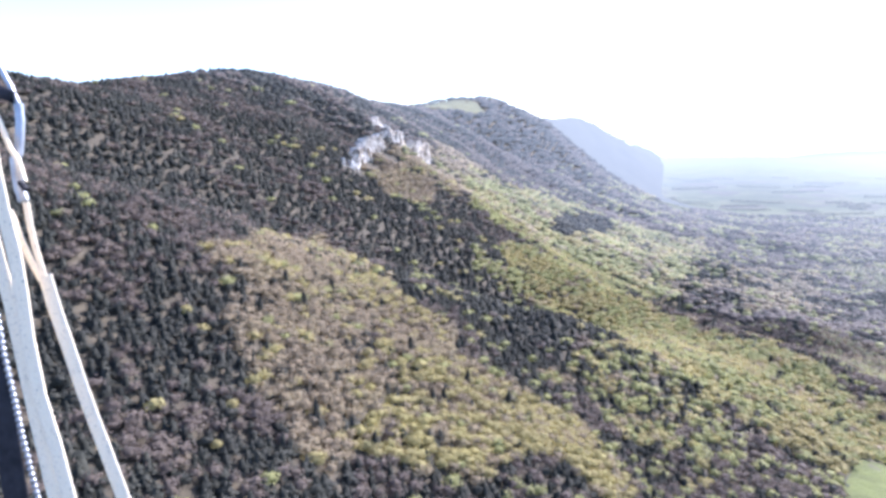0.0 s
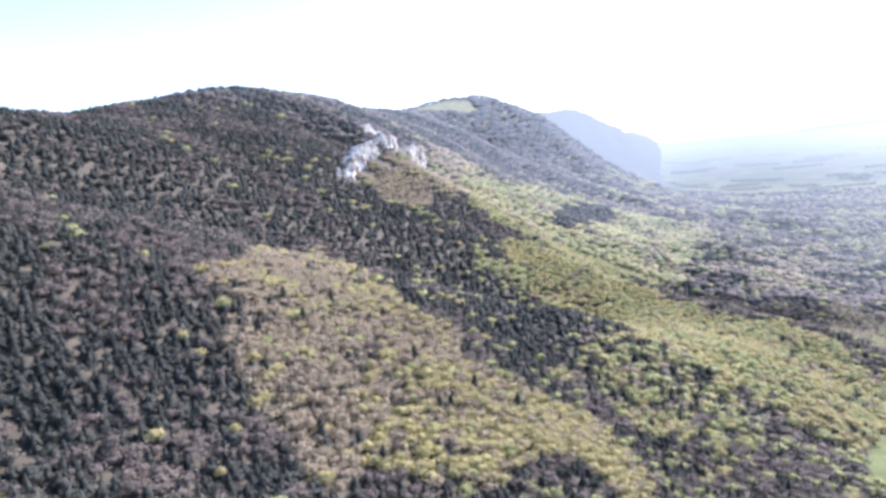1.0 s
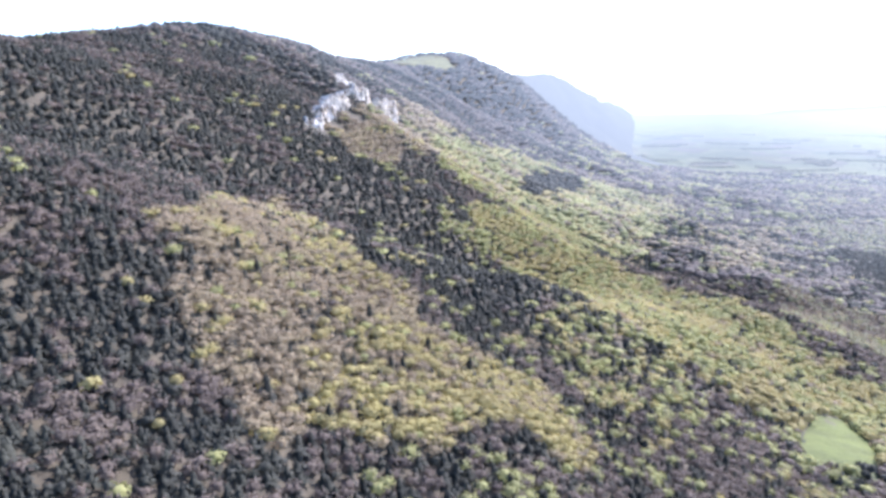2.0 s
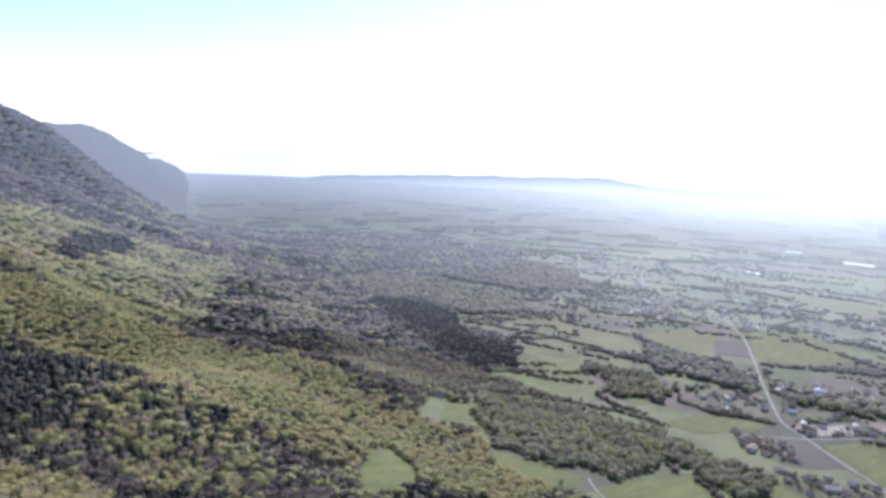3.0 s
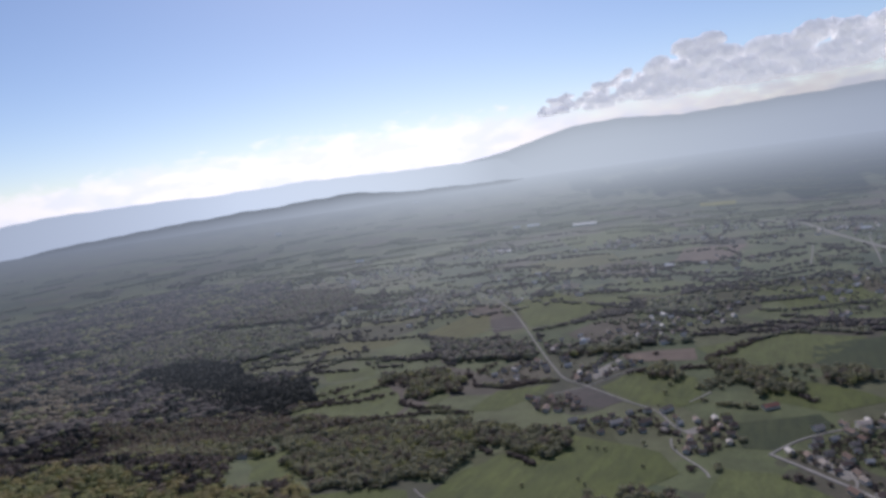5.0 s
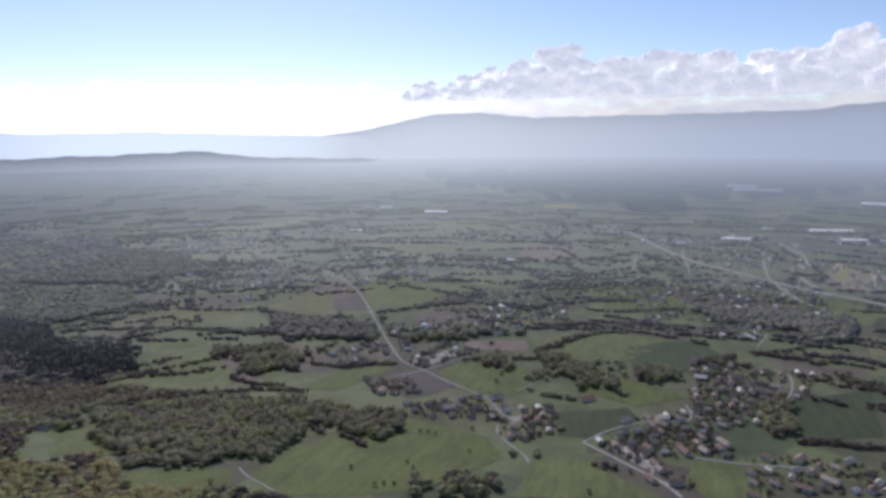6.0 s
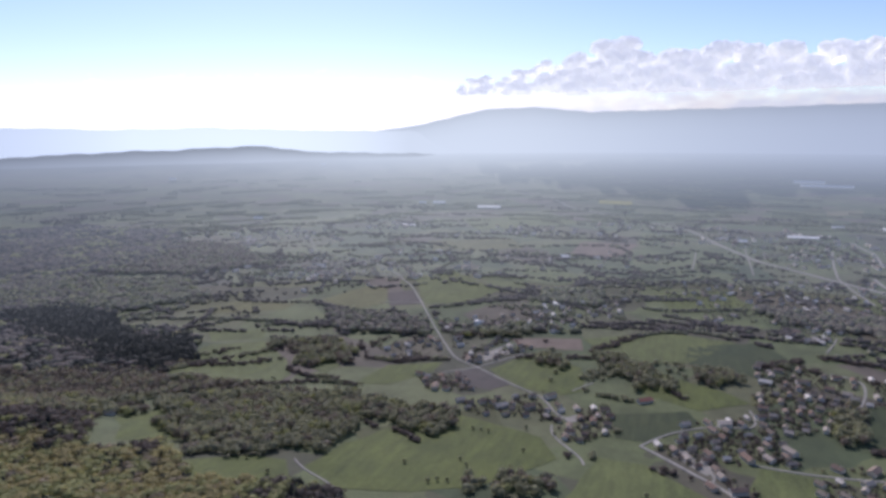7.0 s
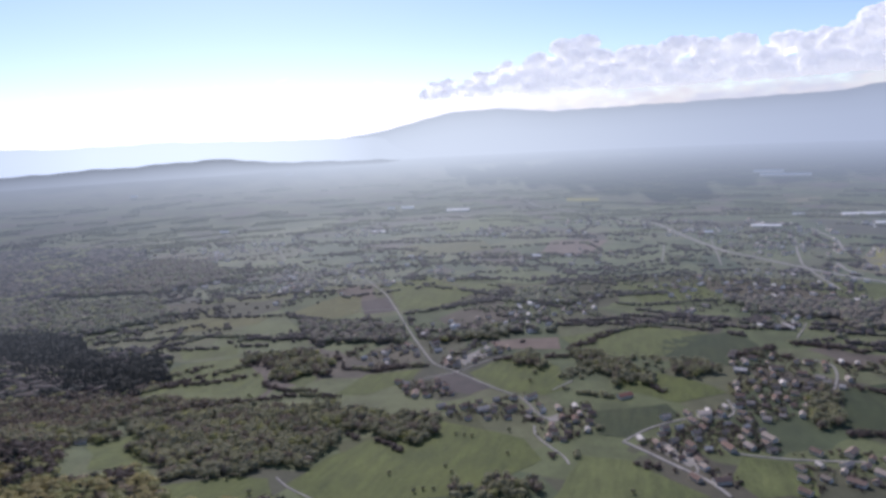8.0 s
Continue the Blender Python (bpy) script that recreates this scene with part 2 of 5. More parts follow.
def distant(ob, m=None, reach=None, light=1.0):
    """Paints haze on as emission, stronger with distance, its tint set by bearing."""
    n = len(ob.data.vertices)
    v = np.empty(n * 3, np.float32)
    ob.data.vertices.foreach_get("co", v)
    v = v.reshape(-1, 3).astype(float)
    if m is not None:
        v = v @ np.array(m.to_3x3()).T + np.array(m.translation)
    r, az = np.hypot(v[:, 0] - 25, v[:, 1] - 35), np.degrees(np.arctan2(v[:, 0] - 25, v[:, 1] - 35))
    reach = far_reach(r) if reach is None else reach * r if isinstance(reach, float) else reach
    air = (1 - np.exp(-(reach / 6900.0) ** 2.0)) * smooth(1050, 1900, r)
    # Hand-set colour of the painted haze, brightened on the sun's side.
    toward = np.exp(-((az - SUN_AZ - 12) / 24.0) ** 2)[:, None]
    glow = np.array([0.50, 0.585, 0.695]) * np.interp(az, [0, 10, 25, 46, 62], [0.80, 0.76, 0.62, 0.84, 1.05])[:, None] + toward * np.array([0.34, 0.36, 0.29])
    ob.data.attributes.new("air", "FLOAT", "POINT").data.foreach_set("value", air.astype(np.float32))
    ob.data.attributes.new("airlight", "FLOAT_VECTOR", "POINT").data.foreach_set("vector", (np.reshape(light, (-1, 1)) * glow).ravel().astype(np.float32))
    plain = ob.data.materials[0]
    if plain.name not in HAZE_PAINT:
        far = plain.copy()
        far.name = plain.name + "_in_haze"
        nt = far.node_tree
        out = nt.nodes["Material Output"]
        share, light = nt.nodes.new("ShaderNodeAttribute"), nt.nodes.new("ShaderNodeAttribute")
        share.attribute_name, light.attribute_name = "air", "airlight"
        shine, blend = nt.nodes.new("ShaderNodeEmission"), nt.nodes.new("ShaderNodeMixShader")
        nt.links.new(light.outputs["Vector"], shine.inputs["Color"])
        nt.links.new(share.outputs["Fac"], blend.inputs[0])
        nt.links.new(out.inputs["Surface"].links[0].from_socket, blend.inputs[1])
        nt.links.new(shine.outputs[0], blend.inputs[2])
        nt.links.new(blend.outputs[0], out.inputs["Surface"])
        HAZE_PAINT[plain.name] = far
    ob.data.materials[0] = HAZE_PAINT[plain.name]
    return ob


def downhill(x, y):
    """Metres from the crest, by the slope of the near mountain; the far end is steeper."""
    return (x - np.interp(y, CREST_Y, CREST_X)) * np.interp(y, [2500, 3300, 4000, 4400], [1.0, 1.5, 3.0, 4.5])


def height(x, y):
    x, y = np.asarray(x, float), np.asarray(y, float)
    r = np.hypot(x - 25, y - 35)
    reach = far_reach(r)
    z = np.where(r > FAR, EYE_Z - r * EYE_Z / np.maximum(reach, 1), 0.0)
    d = downhill(x, y)
    fall = np.interp(d, FALL_D, FALL_P) + 0.5 * (np.interp(d - 60, FALL_D, FALL_P) + np.interp(d + 60, FALL_D, FALL_P))
    hill = np.interp(y, CREST_Y, CREST_Z) * fall / 2
    side = smooth(0, 250, d) * smooth(1500, 800, d)
    # a broad spur with a gully behind it, running down the slope
    q = (y - 480) - 0.55 * (x + 150)
    hill = hill + side * smooth(1400, 900, y) * (32 * np.exp(-((q - 60) / 150) ** 2) - 38 * np.exp(-((q - 330) / 130) ** 2))
    # a lower ridge further along, with a wooded valley behind it
    s = (x - 213) * 0.583 + (y - 1177) * 0.812
    hill = hill + side * smooth(1900, 1300, y) * smooth(250, 500, y) * (22 * np.exp(-(s / 90) ** 2) - 20 * np.exp(-((s - 230) / 130) ** 2))
    hill = hill + side * (9 * waves(x, y, 330, 3) + 3 * waves(x, y, 110, 4))
    hill = hill + smooth(300, -200, d) * 9 * waves(x, y, 160, 8)
    z = z + hill
    roll = smooth(650, 900, d) * smooth(1700, 1400, d) * smooth(850, 1150, y) * smooth(3200, 2600, y)
    z = z + roll * (13 * waves(x, y, 300, 91) + 5 * waves(x, y, 130, 92))
    flat = smooth(700, 1300, d)
    z = z + flat * (5 * waves(x, y, 900, 5) + 2 * waves(x, y, 320, 6)) * smooth(4600, 3000, r)
    return z


# ---- the land: one sheet to the horizon ----
def build_ground():
    rings = np.concatenate([np.arange(0, 200, 20), np.arange(200, 1500, 9), np.arange(1500, 3000, 16), np.arange(3000, 4860, 24)])
    turns = np.concatenate([np.arange(-50, 125, 0.6), np.arange(130, 300, 2.5)])
    rr, aa = np.meshgrid(rings, np.radians(turns), indexing="ij")
    x, y = 25 + rr * np.sin(aa), 35 + rr * np.cos(aa)
    z = height(x, y) - 14 * smooth(2010, 2120, rr) * np.maximum(smooth(17.8, 19, np.degrees(aa)), smooth(3330, 3400, rr) * (np.degrees(aa) > 6.5)) * (np.degrees(aa) < 149)
    n, k = rr.shape
    i, j = np.meshgrid(np.arange(n - 1), np.arange(k), indexing="ij")
    j2 = (j + 1) % k
    quads = np.stack([i * k + j, i * k + j2, (i + 1) * k + j2, (i + 1) * k + j], -1).reshape(-1, 4)[:, ::-1]
    me = mesh_of("ground", np.stack([x, y, z], -1).reshape(-1, 3), quads, LAND, True)
    grow = far_reach(rr) / np.maximum(rr, 1)
    plan = np.stack([25 + (x - 25) * grow, 35 + (y - 35) * grow, 0 * x], -1).reshape(-1, 3)
    me.attributes.new("plan", "FLOAT_VECTOR", "POINT").data.foreach_set("vector", plan.ravel().astype(np.float32))
    d = downhill(x, y)
    wooded = smooth(1080, 850, d) * smooth(-420, -300, d)
    me.attributes.new("wooded", "FLOAT", "POINT").data.foreach_set("value", wooded.ravel().astype(np.float32))
    return tagged(new("ground", me), "wooded mountainside falling to a patchwork plain", "ground", kind="structure")


build_ground()


def inside(poly, x, y):
    p = np.reshape(poly, (-1, 2)).astype(float)
    hit = np.zeros(np.shape(x), bool)
    for (ax, ay), (bx, by) in zip(p, np.roll(p, -1, 0)):
        cross = ((ay > y) != (by > y)) & (x < (bx - ax) * (y - ay) / (by - ay + 1e-9) + ax)
        hit ^= cross
    return hit


# ---- trees ----
def ico(sub, seed, jitter):
    bm = bmesh.new()
    bmesh.ops.create_icosphere(bm, subdivisions=sub, radius=1)
    rng = np.random.RandomState(seed)
    v = np.array([q.co[:] for q in bm.verts]) * (1 + rng.uniform(-jitter, jitter, (len(bm.verts), 1)))
    f = np.array([[q.index for q in t.verts] for t in bm.faces])
    bm.free()
    return v, f


def joined(pieces):
    vs, fs, n = [], [], 0
    for v, f in pieces:
        vs.append(v), fs.append(f + n)
        n += len(v)
    return np.concatenate(vs), np.concatenate(fs)


def leaf_cloud(rng, count, size, squash=0.72, core=0.38, boughs=4, inner=0.88, heart=1.0):
    """A broad crown of unit width and height: a lumpy mass on a few boughs, clad in leafy sprays that lie along it and stick out at the rim."""
    v, f = ico(1, rng.randint(1 << 30), 0.07)
    arms = rng.normal(size=(boughs, 3)) + (0, 0, 0.5)
    arms = arms / np.linalg.norm(arms, axis=1)[:, None]
    swell = lambda q: 0.82 + 0.32 * np.exp(-(1 - q @ arms.T) * 4.5).max(-1)
    unit = v / np.linalg.norm(v, axis=1)[:, None]
    pieces = [(v * swell(unit)[:, None] * (core * heart, core * heart, core * heart * squash) + (0, 0, 0.46), f)]
    for k in range(count):
        w = rng.normal(size=3)
        w = w / np.linalg.norm(w)
        w[2] = abs(w[2]) * 1.1 - 0.3
        w = w / np.linalg.norm(w)
        p = np.array((0, 0, 0.46)) + w * (core, core, core * squash) * swell(w) * rng.uniform(inner, 1.12)
        u = np.cross(w, rng.normal(size=3))
        u = u / np.linalg.norm(u) * size
        t = np.cross(w, u)
        lift = w * size * rng.uniform(-0.1, 0.3 if heart == 1 else 0.9, (3, 1))
        pieces.append((np.array([p - u * 0.7 - t * 0.5, p + u * 0.8 - t * 0.3, p + t]) + lift, np.array([[0, 1, 2]])))
    return joined(pieces)


def conifer(rng, count, size):
    """A spire of unit width and height: a ragged cone with drooping sprays of needles standing out from it."""
    sides = 7
    a = np.arange(sides) * 6.283 / sides
    rim = np.stack([0.26 * np.cos(a), 0.26 * np.sin(a), 0.06 + rng.uniform(-0.05, 0.05, sides)], 1)
    mid = np.stack([0.17 * np.cos(a + 0.4), 0.17 * np.sin(a + 0.4), 0.45 + rng.uniform(-0.05, 0.05, sides)], 1)
    v = np.vstack([rim, mid, [[0, 0, 0.95]]])
    f = [[i, (i + 1) % sides, sides + i] for i in range(sides)] + [[(i + 1) % sides, sides + (i + 1) % sides, sides + i] for i in range(sides)] + [[sides + i, sides + (i + 1) % sides, 2 * sides] for i in range(sides)]
    pieces = [(v, np.array(f))]
    for _ in range(count):
        up, turn = rng.uniform() ** 1.3, rng.uniform(0, 6.283)
        reach = 0.50 * (1 - up) ** 0.55 * rng.uniform(0.65, 1.1) + 0.03
        out, side = np.array((math.cos(turn), math.sin(turn), 0)), np.array((-math.sin(turn), math.cos(turn), 0))
        p = out * reach * 0.45 + (0, 0, 0.12 + 0.84 * up)
        tip = out * reach + (0, 0, 0.04 + 0.84 * up - rng.uniform(0.0, 0.08))
        w = side * size * (1.15 - up * 0.7) * rng.uniform(0.7, 1.2)
        pieces.append((np.array([p, tip - w + (0, 0, rng.uniform(-0.04, 0.04)), tip + w]), np.array([[0, 1, 2]])))
    return joined(pieces)


def plant(name, kinds, spots, mat, label, category):
    """One mesh of many trees. spots: rows of x, y, width, height, and kinds the crowns to choose from."""
    if len(spots) == 0:
        return None
    spots = np.asarray(spots, float)
    rng = np.random.RandomState(len(name) * 7 + len(spots))
    ground = height(spots[:, 0], spots[:, 1])
    choice, turn = rng.randint(len(kinds), size=len(spots)), rng.uniform(0, 6.283, len(spots))
    vs, fs, n = [], [], 0
    for k, (v, f) in enumerate(kinds):
        m = np.where(choice == k)[0]
        if len(m) == 0:
            continue
        c, s = np.cos(turn[m])[:, None], np.sin(turn[m])[:, None]
        w, h = spots[m, 2][:, None], spots[m, 3][:, None]
        x = (v[:, 0] * c - v[:, 1] * s) * w + spots[m, 0][:, None]
        y = (v[:, 0] * s + v[:, 1] * c) * w + spots[m, 1][:, None]
        z = v[:, 2] * h + ground[m][:, None] - 0.13 * h
        vs.append(np.stack([x, y, z], -1).reshape(-1, 3))
        fs.append((f[None] + (np.arange(len(m)) * len(v))[:, None, None]).reshape(-1, 3) + n)
        n += len(m) * len(v)
    return tagged(new(name, mesh_of(name, np.concatenate(vs), np.concatenate(fs), mat, True)), label, category, kind="stuff")


rng = np.random.RandomState(11)
NEAR_LEAFY = [leaf_cloud(rng, 84, 0.085, core=0.40, boughs=6, inner=0.6, heart=0.8) for _ in range(6)]
MID_LEAFY = [leaf_cloud(rng, 34, 0.11, core=0.40, boughs=4, inner=0.7, heart=0.88) for _ in range(6)]
FAR_LEAFY = [leaf_cloud(rng, 3, 0.2, core=0.44, boughs=3) for _ in range(6)]
NEAR_TWIGGY = [leaf_cloud(rng, 80, 0.08, core=0.40, boughs=6, inner=0.45, heart=0.65) for _ in range(6)]
MID_TWIGGY = [leaf_cloud(rng, 34, 0.115, core=0.39, boughs=4, inner=0.6, heart=0.78) for _ in range(6)]
NEAR_SPIRE = [conifer(rng, 44, 0.125) for _ in range(6)]
MID_SPIRE = [conifer(rng, 13, 0.22) for _ in range(6)]
FAR_SPIRE = [conifer(rng, 7, 0.28) for _ in range(4)]

STANDS = []


def stand(weights, poly):
    """A part of the mountain forest with its own mix of conifer, fresh, green and bare trees."""
    STANDS.append((weights, poly))


stand((0.15, 0.14, 0.06, 0.65), [-195, 678, -168, 852, -128, 806, -49, 548, -66, 441, -44, 368, -41, 356, -79, 328, -127, 376, -159, 424])
stand((0.08, 0.56, 0.08, 0.28), [-133, 843, -77, 658, -12, 552, 43, 532, 95, 515, 131, 497, 161, 457, -41, 356, -45, 383, -65, 426, -39, 529, -80, 586])
stand((0.86, 0.03, 0.05, 0.06), [-302, 1033, -215, 1058, -117, 890, -21, 628, 48, 583, 120, 565, 186, 526, 252, 588, 307, 714, 211, 730, 147, 1087, 13, 1163, -123, 1193, -237, 1316])
stand((0.06, 0.52, 0.36, 0.06), [50, 1016, 172, 980, 221, 743, 300, 684, 332, 608, 417, 618, 555, 823, 512, 966, 380, 1080, 266, 1154, 113, 1198])
stand((0.12, 0.05, 0.1, 0.73), [-143, 1203, 7, 2036, 138, 1810, 17, 1282, -90, 1112])
stand((0.12, 0.25, 0.48, 0.15), [28, 1585, 406, 2186, 887, 2218, 655, 1480, 407, 1213, 263, 1185, 164, 1197, 68, 1256])
stand((1, 0, 0, 0), [303, 1813, 570, 2249, 476, 1857, 251, 1478])
stand((0.1, 0.05, 0.25, 0.6), [809, 1827, 1113, 1908, 807, 1363, 594, 1293])
stand((0.9, 0, 0.1, 0), [334, 1256, 503, 1324, 472, 1215, 326, 1153])
stand((0.9, 0, 0.1, 0), [327, 652, 377, 668, 338, 599, 292, 583])
stand((0.95, 0, 0.05, 0), [382, 659, 454, 696, 401, 615, 352, 604])
stand((0.74, 0.003, 0.006, 0.251), [-224, 400, -153, 466, -140, 414, -186, 346])
stand((0.62, 0.012, 0.012, 0.356), [-204, 336, -139, 385, -85, 327, -174, 282])
stand((0.93, 0.0, 0.0, 0.07), [-190, 258, -330, 420, -245, 420, -185, 350, -150, 258])
stand((0.9, 0.0, 0.002, 0.098), [-514, 805, -482, 917, -290, 898, -232, 735, -289, 581, -398, 607])
stand((0.09, 0.36, 0.05, 0.50), [-132, 843, -76, 658, -11, 552, 42, 531, 1, 440, -42, 393, -65, 425, -46, 498, -80, 586])
stand((0.16, 0.42, 0.34, 0.08), [270, 800, 330, 960, 430, 960, 540, 840, 660, 640, 680, 540, 560, 500, 440, 560, 330, 650])
stand((0.42, 0.2, 0.27, 0.11), [85, 590, 120, 565, 186, 526, 252, 588, 307, 714, 230, 740, 160, 690])
stand((1, 0, 0, 0), [1119, 1689, 1269, 1619, 1214, 1399, 1068, 1143, 1152, 1093, 1022, 961, 934, 986, 929, 1117, 961, 1332])
stand((0.45, 0.02, 0.07, 0.46), [340, 1090, 463, 965, 640, 985, 753, 870, 930, 960, 1000, 1250, 1100, 1800, 800, 1900, 560, 1500, 420, 1250])

FIELDS = []


def field(kind, poly):
    FIELDS.append((kind, poly))


field('grass', [914, 926, 994, 938, 1105, 1001, 1167, 899, 1088, 798, 1013, 736, 952, 734, 919, 826])
field('grass', [1108, 793, 1142, 732, 1093, 673, 1042, 684, 1071, 756])
field('meadow', [700, 505, 790, 497, 868, 466, 962, 383, 928, 245, 872, 209, 776, 264, 731, 295, 695, 353, 668, 443])
field('grass', [760, 180, 901, 157, 901, 93, 821, -2])
field('meadow', [1168, 398, 1285, 336, 1235, 234, 1126, 212, 1094, 242, 1097, 314])
field('plough', [1151, 460, 1170, 419, 1104, 338, 1069, 368, 1086, 426])
field('yard', [1228, 446, 1214, 420, 1272, 376, 1300, 412])
field('yard', [1000, 215, 1012, 226, 1030, 208, 1018, 190])
field('yard', [950, 66, 972, 50, 920, 4, 900, 18])
field('clay', [1360, 404, 1403, 261, 1329, 243, 1314, 379])
field('crop', [1404, 44, 1493, -100, 1358, -152, 1256, -119, 1286, -41, 1302, 43])
field('grass', [1403, 261, 1493, 82, 1473, -51, 1307, 43, 1284, 152])
field('meadow', [1256, 127, 1193, -7, 1155, -52, 1098, 23, 1144, 119])
field('crop', [1049, 153, 1094, 41, 1054, 23, 972, 98, 973, 141])
field('crop', [1204, -227, 1278, -367, 1092, -326, 1047, -206])
field('grass', [945, -53, 937, -133, 857, -126, 834, -56, 876, -33])
field('pale', [1461, 977, 1689, 928, 1681, 853, 1529, 789, 1456, 839])
field('plough', [1635, 835, 1689, 778, 1554, 694, 1511, 769])
field('grass', [1833, 838, 1949, 746, 1756, 542, 1611, 593, 1556, 689])
field('pale', [1299, 1188, 1412, 1183, 1442, 1005, 1379, 995, 1290, 1149])
field('tan', [2137, -475, 2555, -646, 2393, -704, 2135, -655, 2035, -567])
field('rape', [2454, -612, 2561, -683, 2233, -587, 2204, -541])
field('tan', [1572, -445, 1619, -537, 1500, -496, 1488, -430])
field('grass', [2154, 574, 2039, 361, 2047, 220, 1874, 402, 1916, 515])
field('pale', [2440, 1018, 2580, 727, 2401, 635, 2244, 940])
field('clay', [2588, 448, 2628, 228, 2345, 287, 2347, 452])
field('grass', [3106, 1131, 3351, 687, 3147, 536, 2786, 939])
field('grass', [1863, 140, 1970, -48, 1801, -98, 1716, 89])
field('meadow', [701, 808, 746, 748, 682, 696, 639, 759])
field('meadow', [1132, 592, 1183, 495, 1131, 498, 1042, 549, 1023, 606])
field('meadow', [624, 642, 687, 581, 702, 535, 658, 498, 594, 584])
field('crop', [1044, 85, 1077, 41, 1045, 32, 986, 90])
field('pale', [1147, -52, 1172, -100, 1198, -98, 1186, -54])
field('grass', [1192, 1082, 1226, 949, 1177, 913, 1129, 1014])
field('rape', [3677, 525, 3686, 353, 3637, 349, 3627, 518])
field('tan', [3614, -554, 3618, -712, 3560, -702, 3546, -557])
field('meadow', [438, 652, 473, 655, 478, 613, 451, 563, 372, 547, 373, 582])
field('meadow', [930, 950, 1088, 1004, 1138, 882, 1023, 782, 922, 873])
field('meadow', [699, 828, 785, 812, 736, 754, 668, 760])
field('pale', [-120, 2715, -30, 2915, 150, 2945, 190, 2885, 50, 2760])


def build_field(kind, poly):
    p = np.reshape(poly, (-1, 2))
    bm = bmesh.new()
    bm.faces.new([bm.verts.new((*q, 0)) for q in p])
    bmesh.ops.triangulate(bm, faces=bm.faces[:])
    for _ in range(5):
        long = [e for e in bm.edges if e.calc_length() > 34]
        if not long:
            break
        bmesh.ops.subdivide_edges(bm, edges=long, cuts=1)
        bmesh.ops.triangulate(bm, faces=bm.faces[:])
    for v in bm.verts:
        if v.is_boundary:
            v.co += 5.0 * Vector(noise.noise_vector(v.co * 0.021))
            v.co.z = 0
    z = height(np.array([v.co.x for v in bm.verts]), np.array([v.co.y for v in bm.verts]))
    for v, h in zip(bm.verts, z):
        v.co.z = h + 0.4
    bmesh.ops.recalc_face_normals(bm, faces=bm.faces[:])
    if sum(f.normal.z for f in bm.faces) < 0:
        bmesh.ops.reverse_faces(bm, faces=bm.faces[:])
    ob = part("field", bm, FIELD_MAT[kind])
    # Fields past 1900 m get haze painted into their material.
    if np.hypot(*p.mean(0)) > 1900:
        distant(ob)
    tagged(ob, FIELD_LABEL[kind], "field", "fields of the plain", "structure")


for kind, poly in FIELDS:
    build_field(kind, poly)

ROADS = []


def road(width, line):
    """A strip of road along a line, laid over the land."""
    p = np.reshape(line, (-1, 2)).astype(float)
    steps = np.concatenate([[0], np.cumsum(np.hypot(*np.diff(p, axis=0).T))])
    s = np.linspace(0, steps[-1], max(3, int(steps[-1] / 14)))
    x, y = np.interp(s, steps, p[:, 0]), np.interp(s, steps, p[:, 1])
    for _ in range(3):
        x[1:-1], y[1:-1] = (x[:-2] + 2 * x[1:-1] + x[2:]) / 4, (y[:-2] + 2 * y[1:-1] + y[2:]) / 4
    width = width * 0.66
    ROADS.append((x, y, width))
    tx, ty = np.gradient(x), np.gradient(y)
    q = np.hypot(tx, ty)
    nx, ny = -ty / q * width / 2, tx / q * width / 2
    z = height(x, y) + 0.9
    v = np.concatenate([np.stack([x + nx, y + ny, z], 1), np.stack([x - nx, y - ny, z], 1), np.stack([x + nx, y + ny, z - 1.6], 1), np.stack([x - nx, y - ny, z - 1.6], 1)])
    n = len(x)
    i = np.arange(n - 1)
    f = np.concatenate([np.stack([i, n + i, n + i + 1, i + 1], 1), np.stack([2 * n + i, i, i + 1, 2 * n + i + 1], 1), np.stack([n + i, 3 * n + i, 3 * n + i + 1, n + i + 1], 1)])
    label = "wide grey motorway across the plain" if width > 15 else "pale asphalt road between fields and houses"
    strip = tagged(new("road", mesh_of("road", v, f, ASPHALT)), label, "road", kind="structure")
    # A road reaching this far also carries haze as emission.
    if np.hypot(x, y).max() > 1900:
        distant(strip)


road(6, [2401, 1567, 2157, 1391, 2050, 1224, 1983, 1039, 1877, 918, 1725, 798, 1409, 608, 1214, 483, 1173, 422, 1115, 349, 1067, 266, 1026, 248, 1000, 215])
road(5, [978, 238, 956, 241, 921, 210, 897, 191, 894, 175, 868, 172])
road(5, [1125, 479, 1150, 448, 1174, 420, 1223, 391, 1272, 357])
road(5, [1210, 416, 1313, 416, 1333, 372])
road(8, [958, 105, 933, 71, 889, 25, 869, -4, 828, -26])
road(5, [958, 105, 1004, 74, 1032, 39, 1061, -12, 1054, -50, 1088, -61, 1125, -50])
road(5, [923, 17, 888, -5, 879, 10])
road(5, [952, -38, 947, -76, 950, -135, 962, -202])
road(6, [1340, -200, 1334, -229, 1325, -249, 1250, -237, 1201, -220])
road(5, [1580, -252, 1515, -232, 1468, -214])
road(22, [3668, 782, 3547, 663, 3425, 402, 3063, 57, 2655, -75, 2379, -176, 2186, -326, 2034, -451, 1964, -546, 1884, -627])
road(6, [2520, 28, 2358, 32, 2203, 39])
road(6, [2651, -142, 2423, -138, 2162, -134])
road(9, [2672, -428, 2383, -383, 2196, -361, 2052, -373, 1896, -392])
road(14, [2908, -529, 2661, -559, 2449, -534])
road(14, [2225, -460, 2107, -461, 2066, -488])
road(4, [712, 527, 693, 507, 687, 493, 688, 471, 669, 442])
road(5, [1537, 809, 1564, 733, 1556, 690])
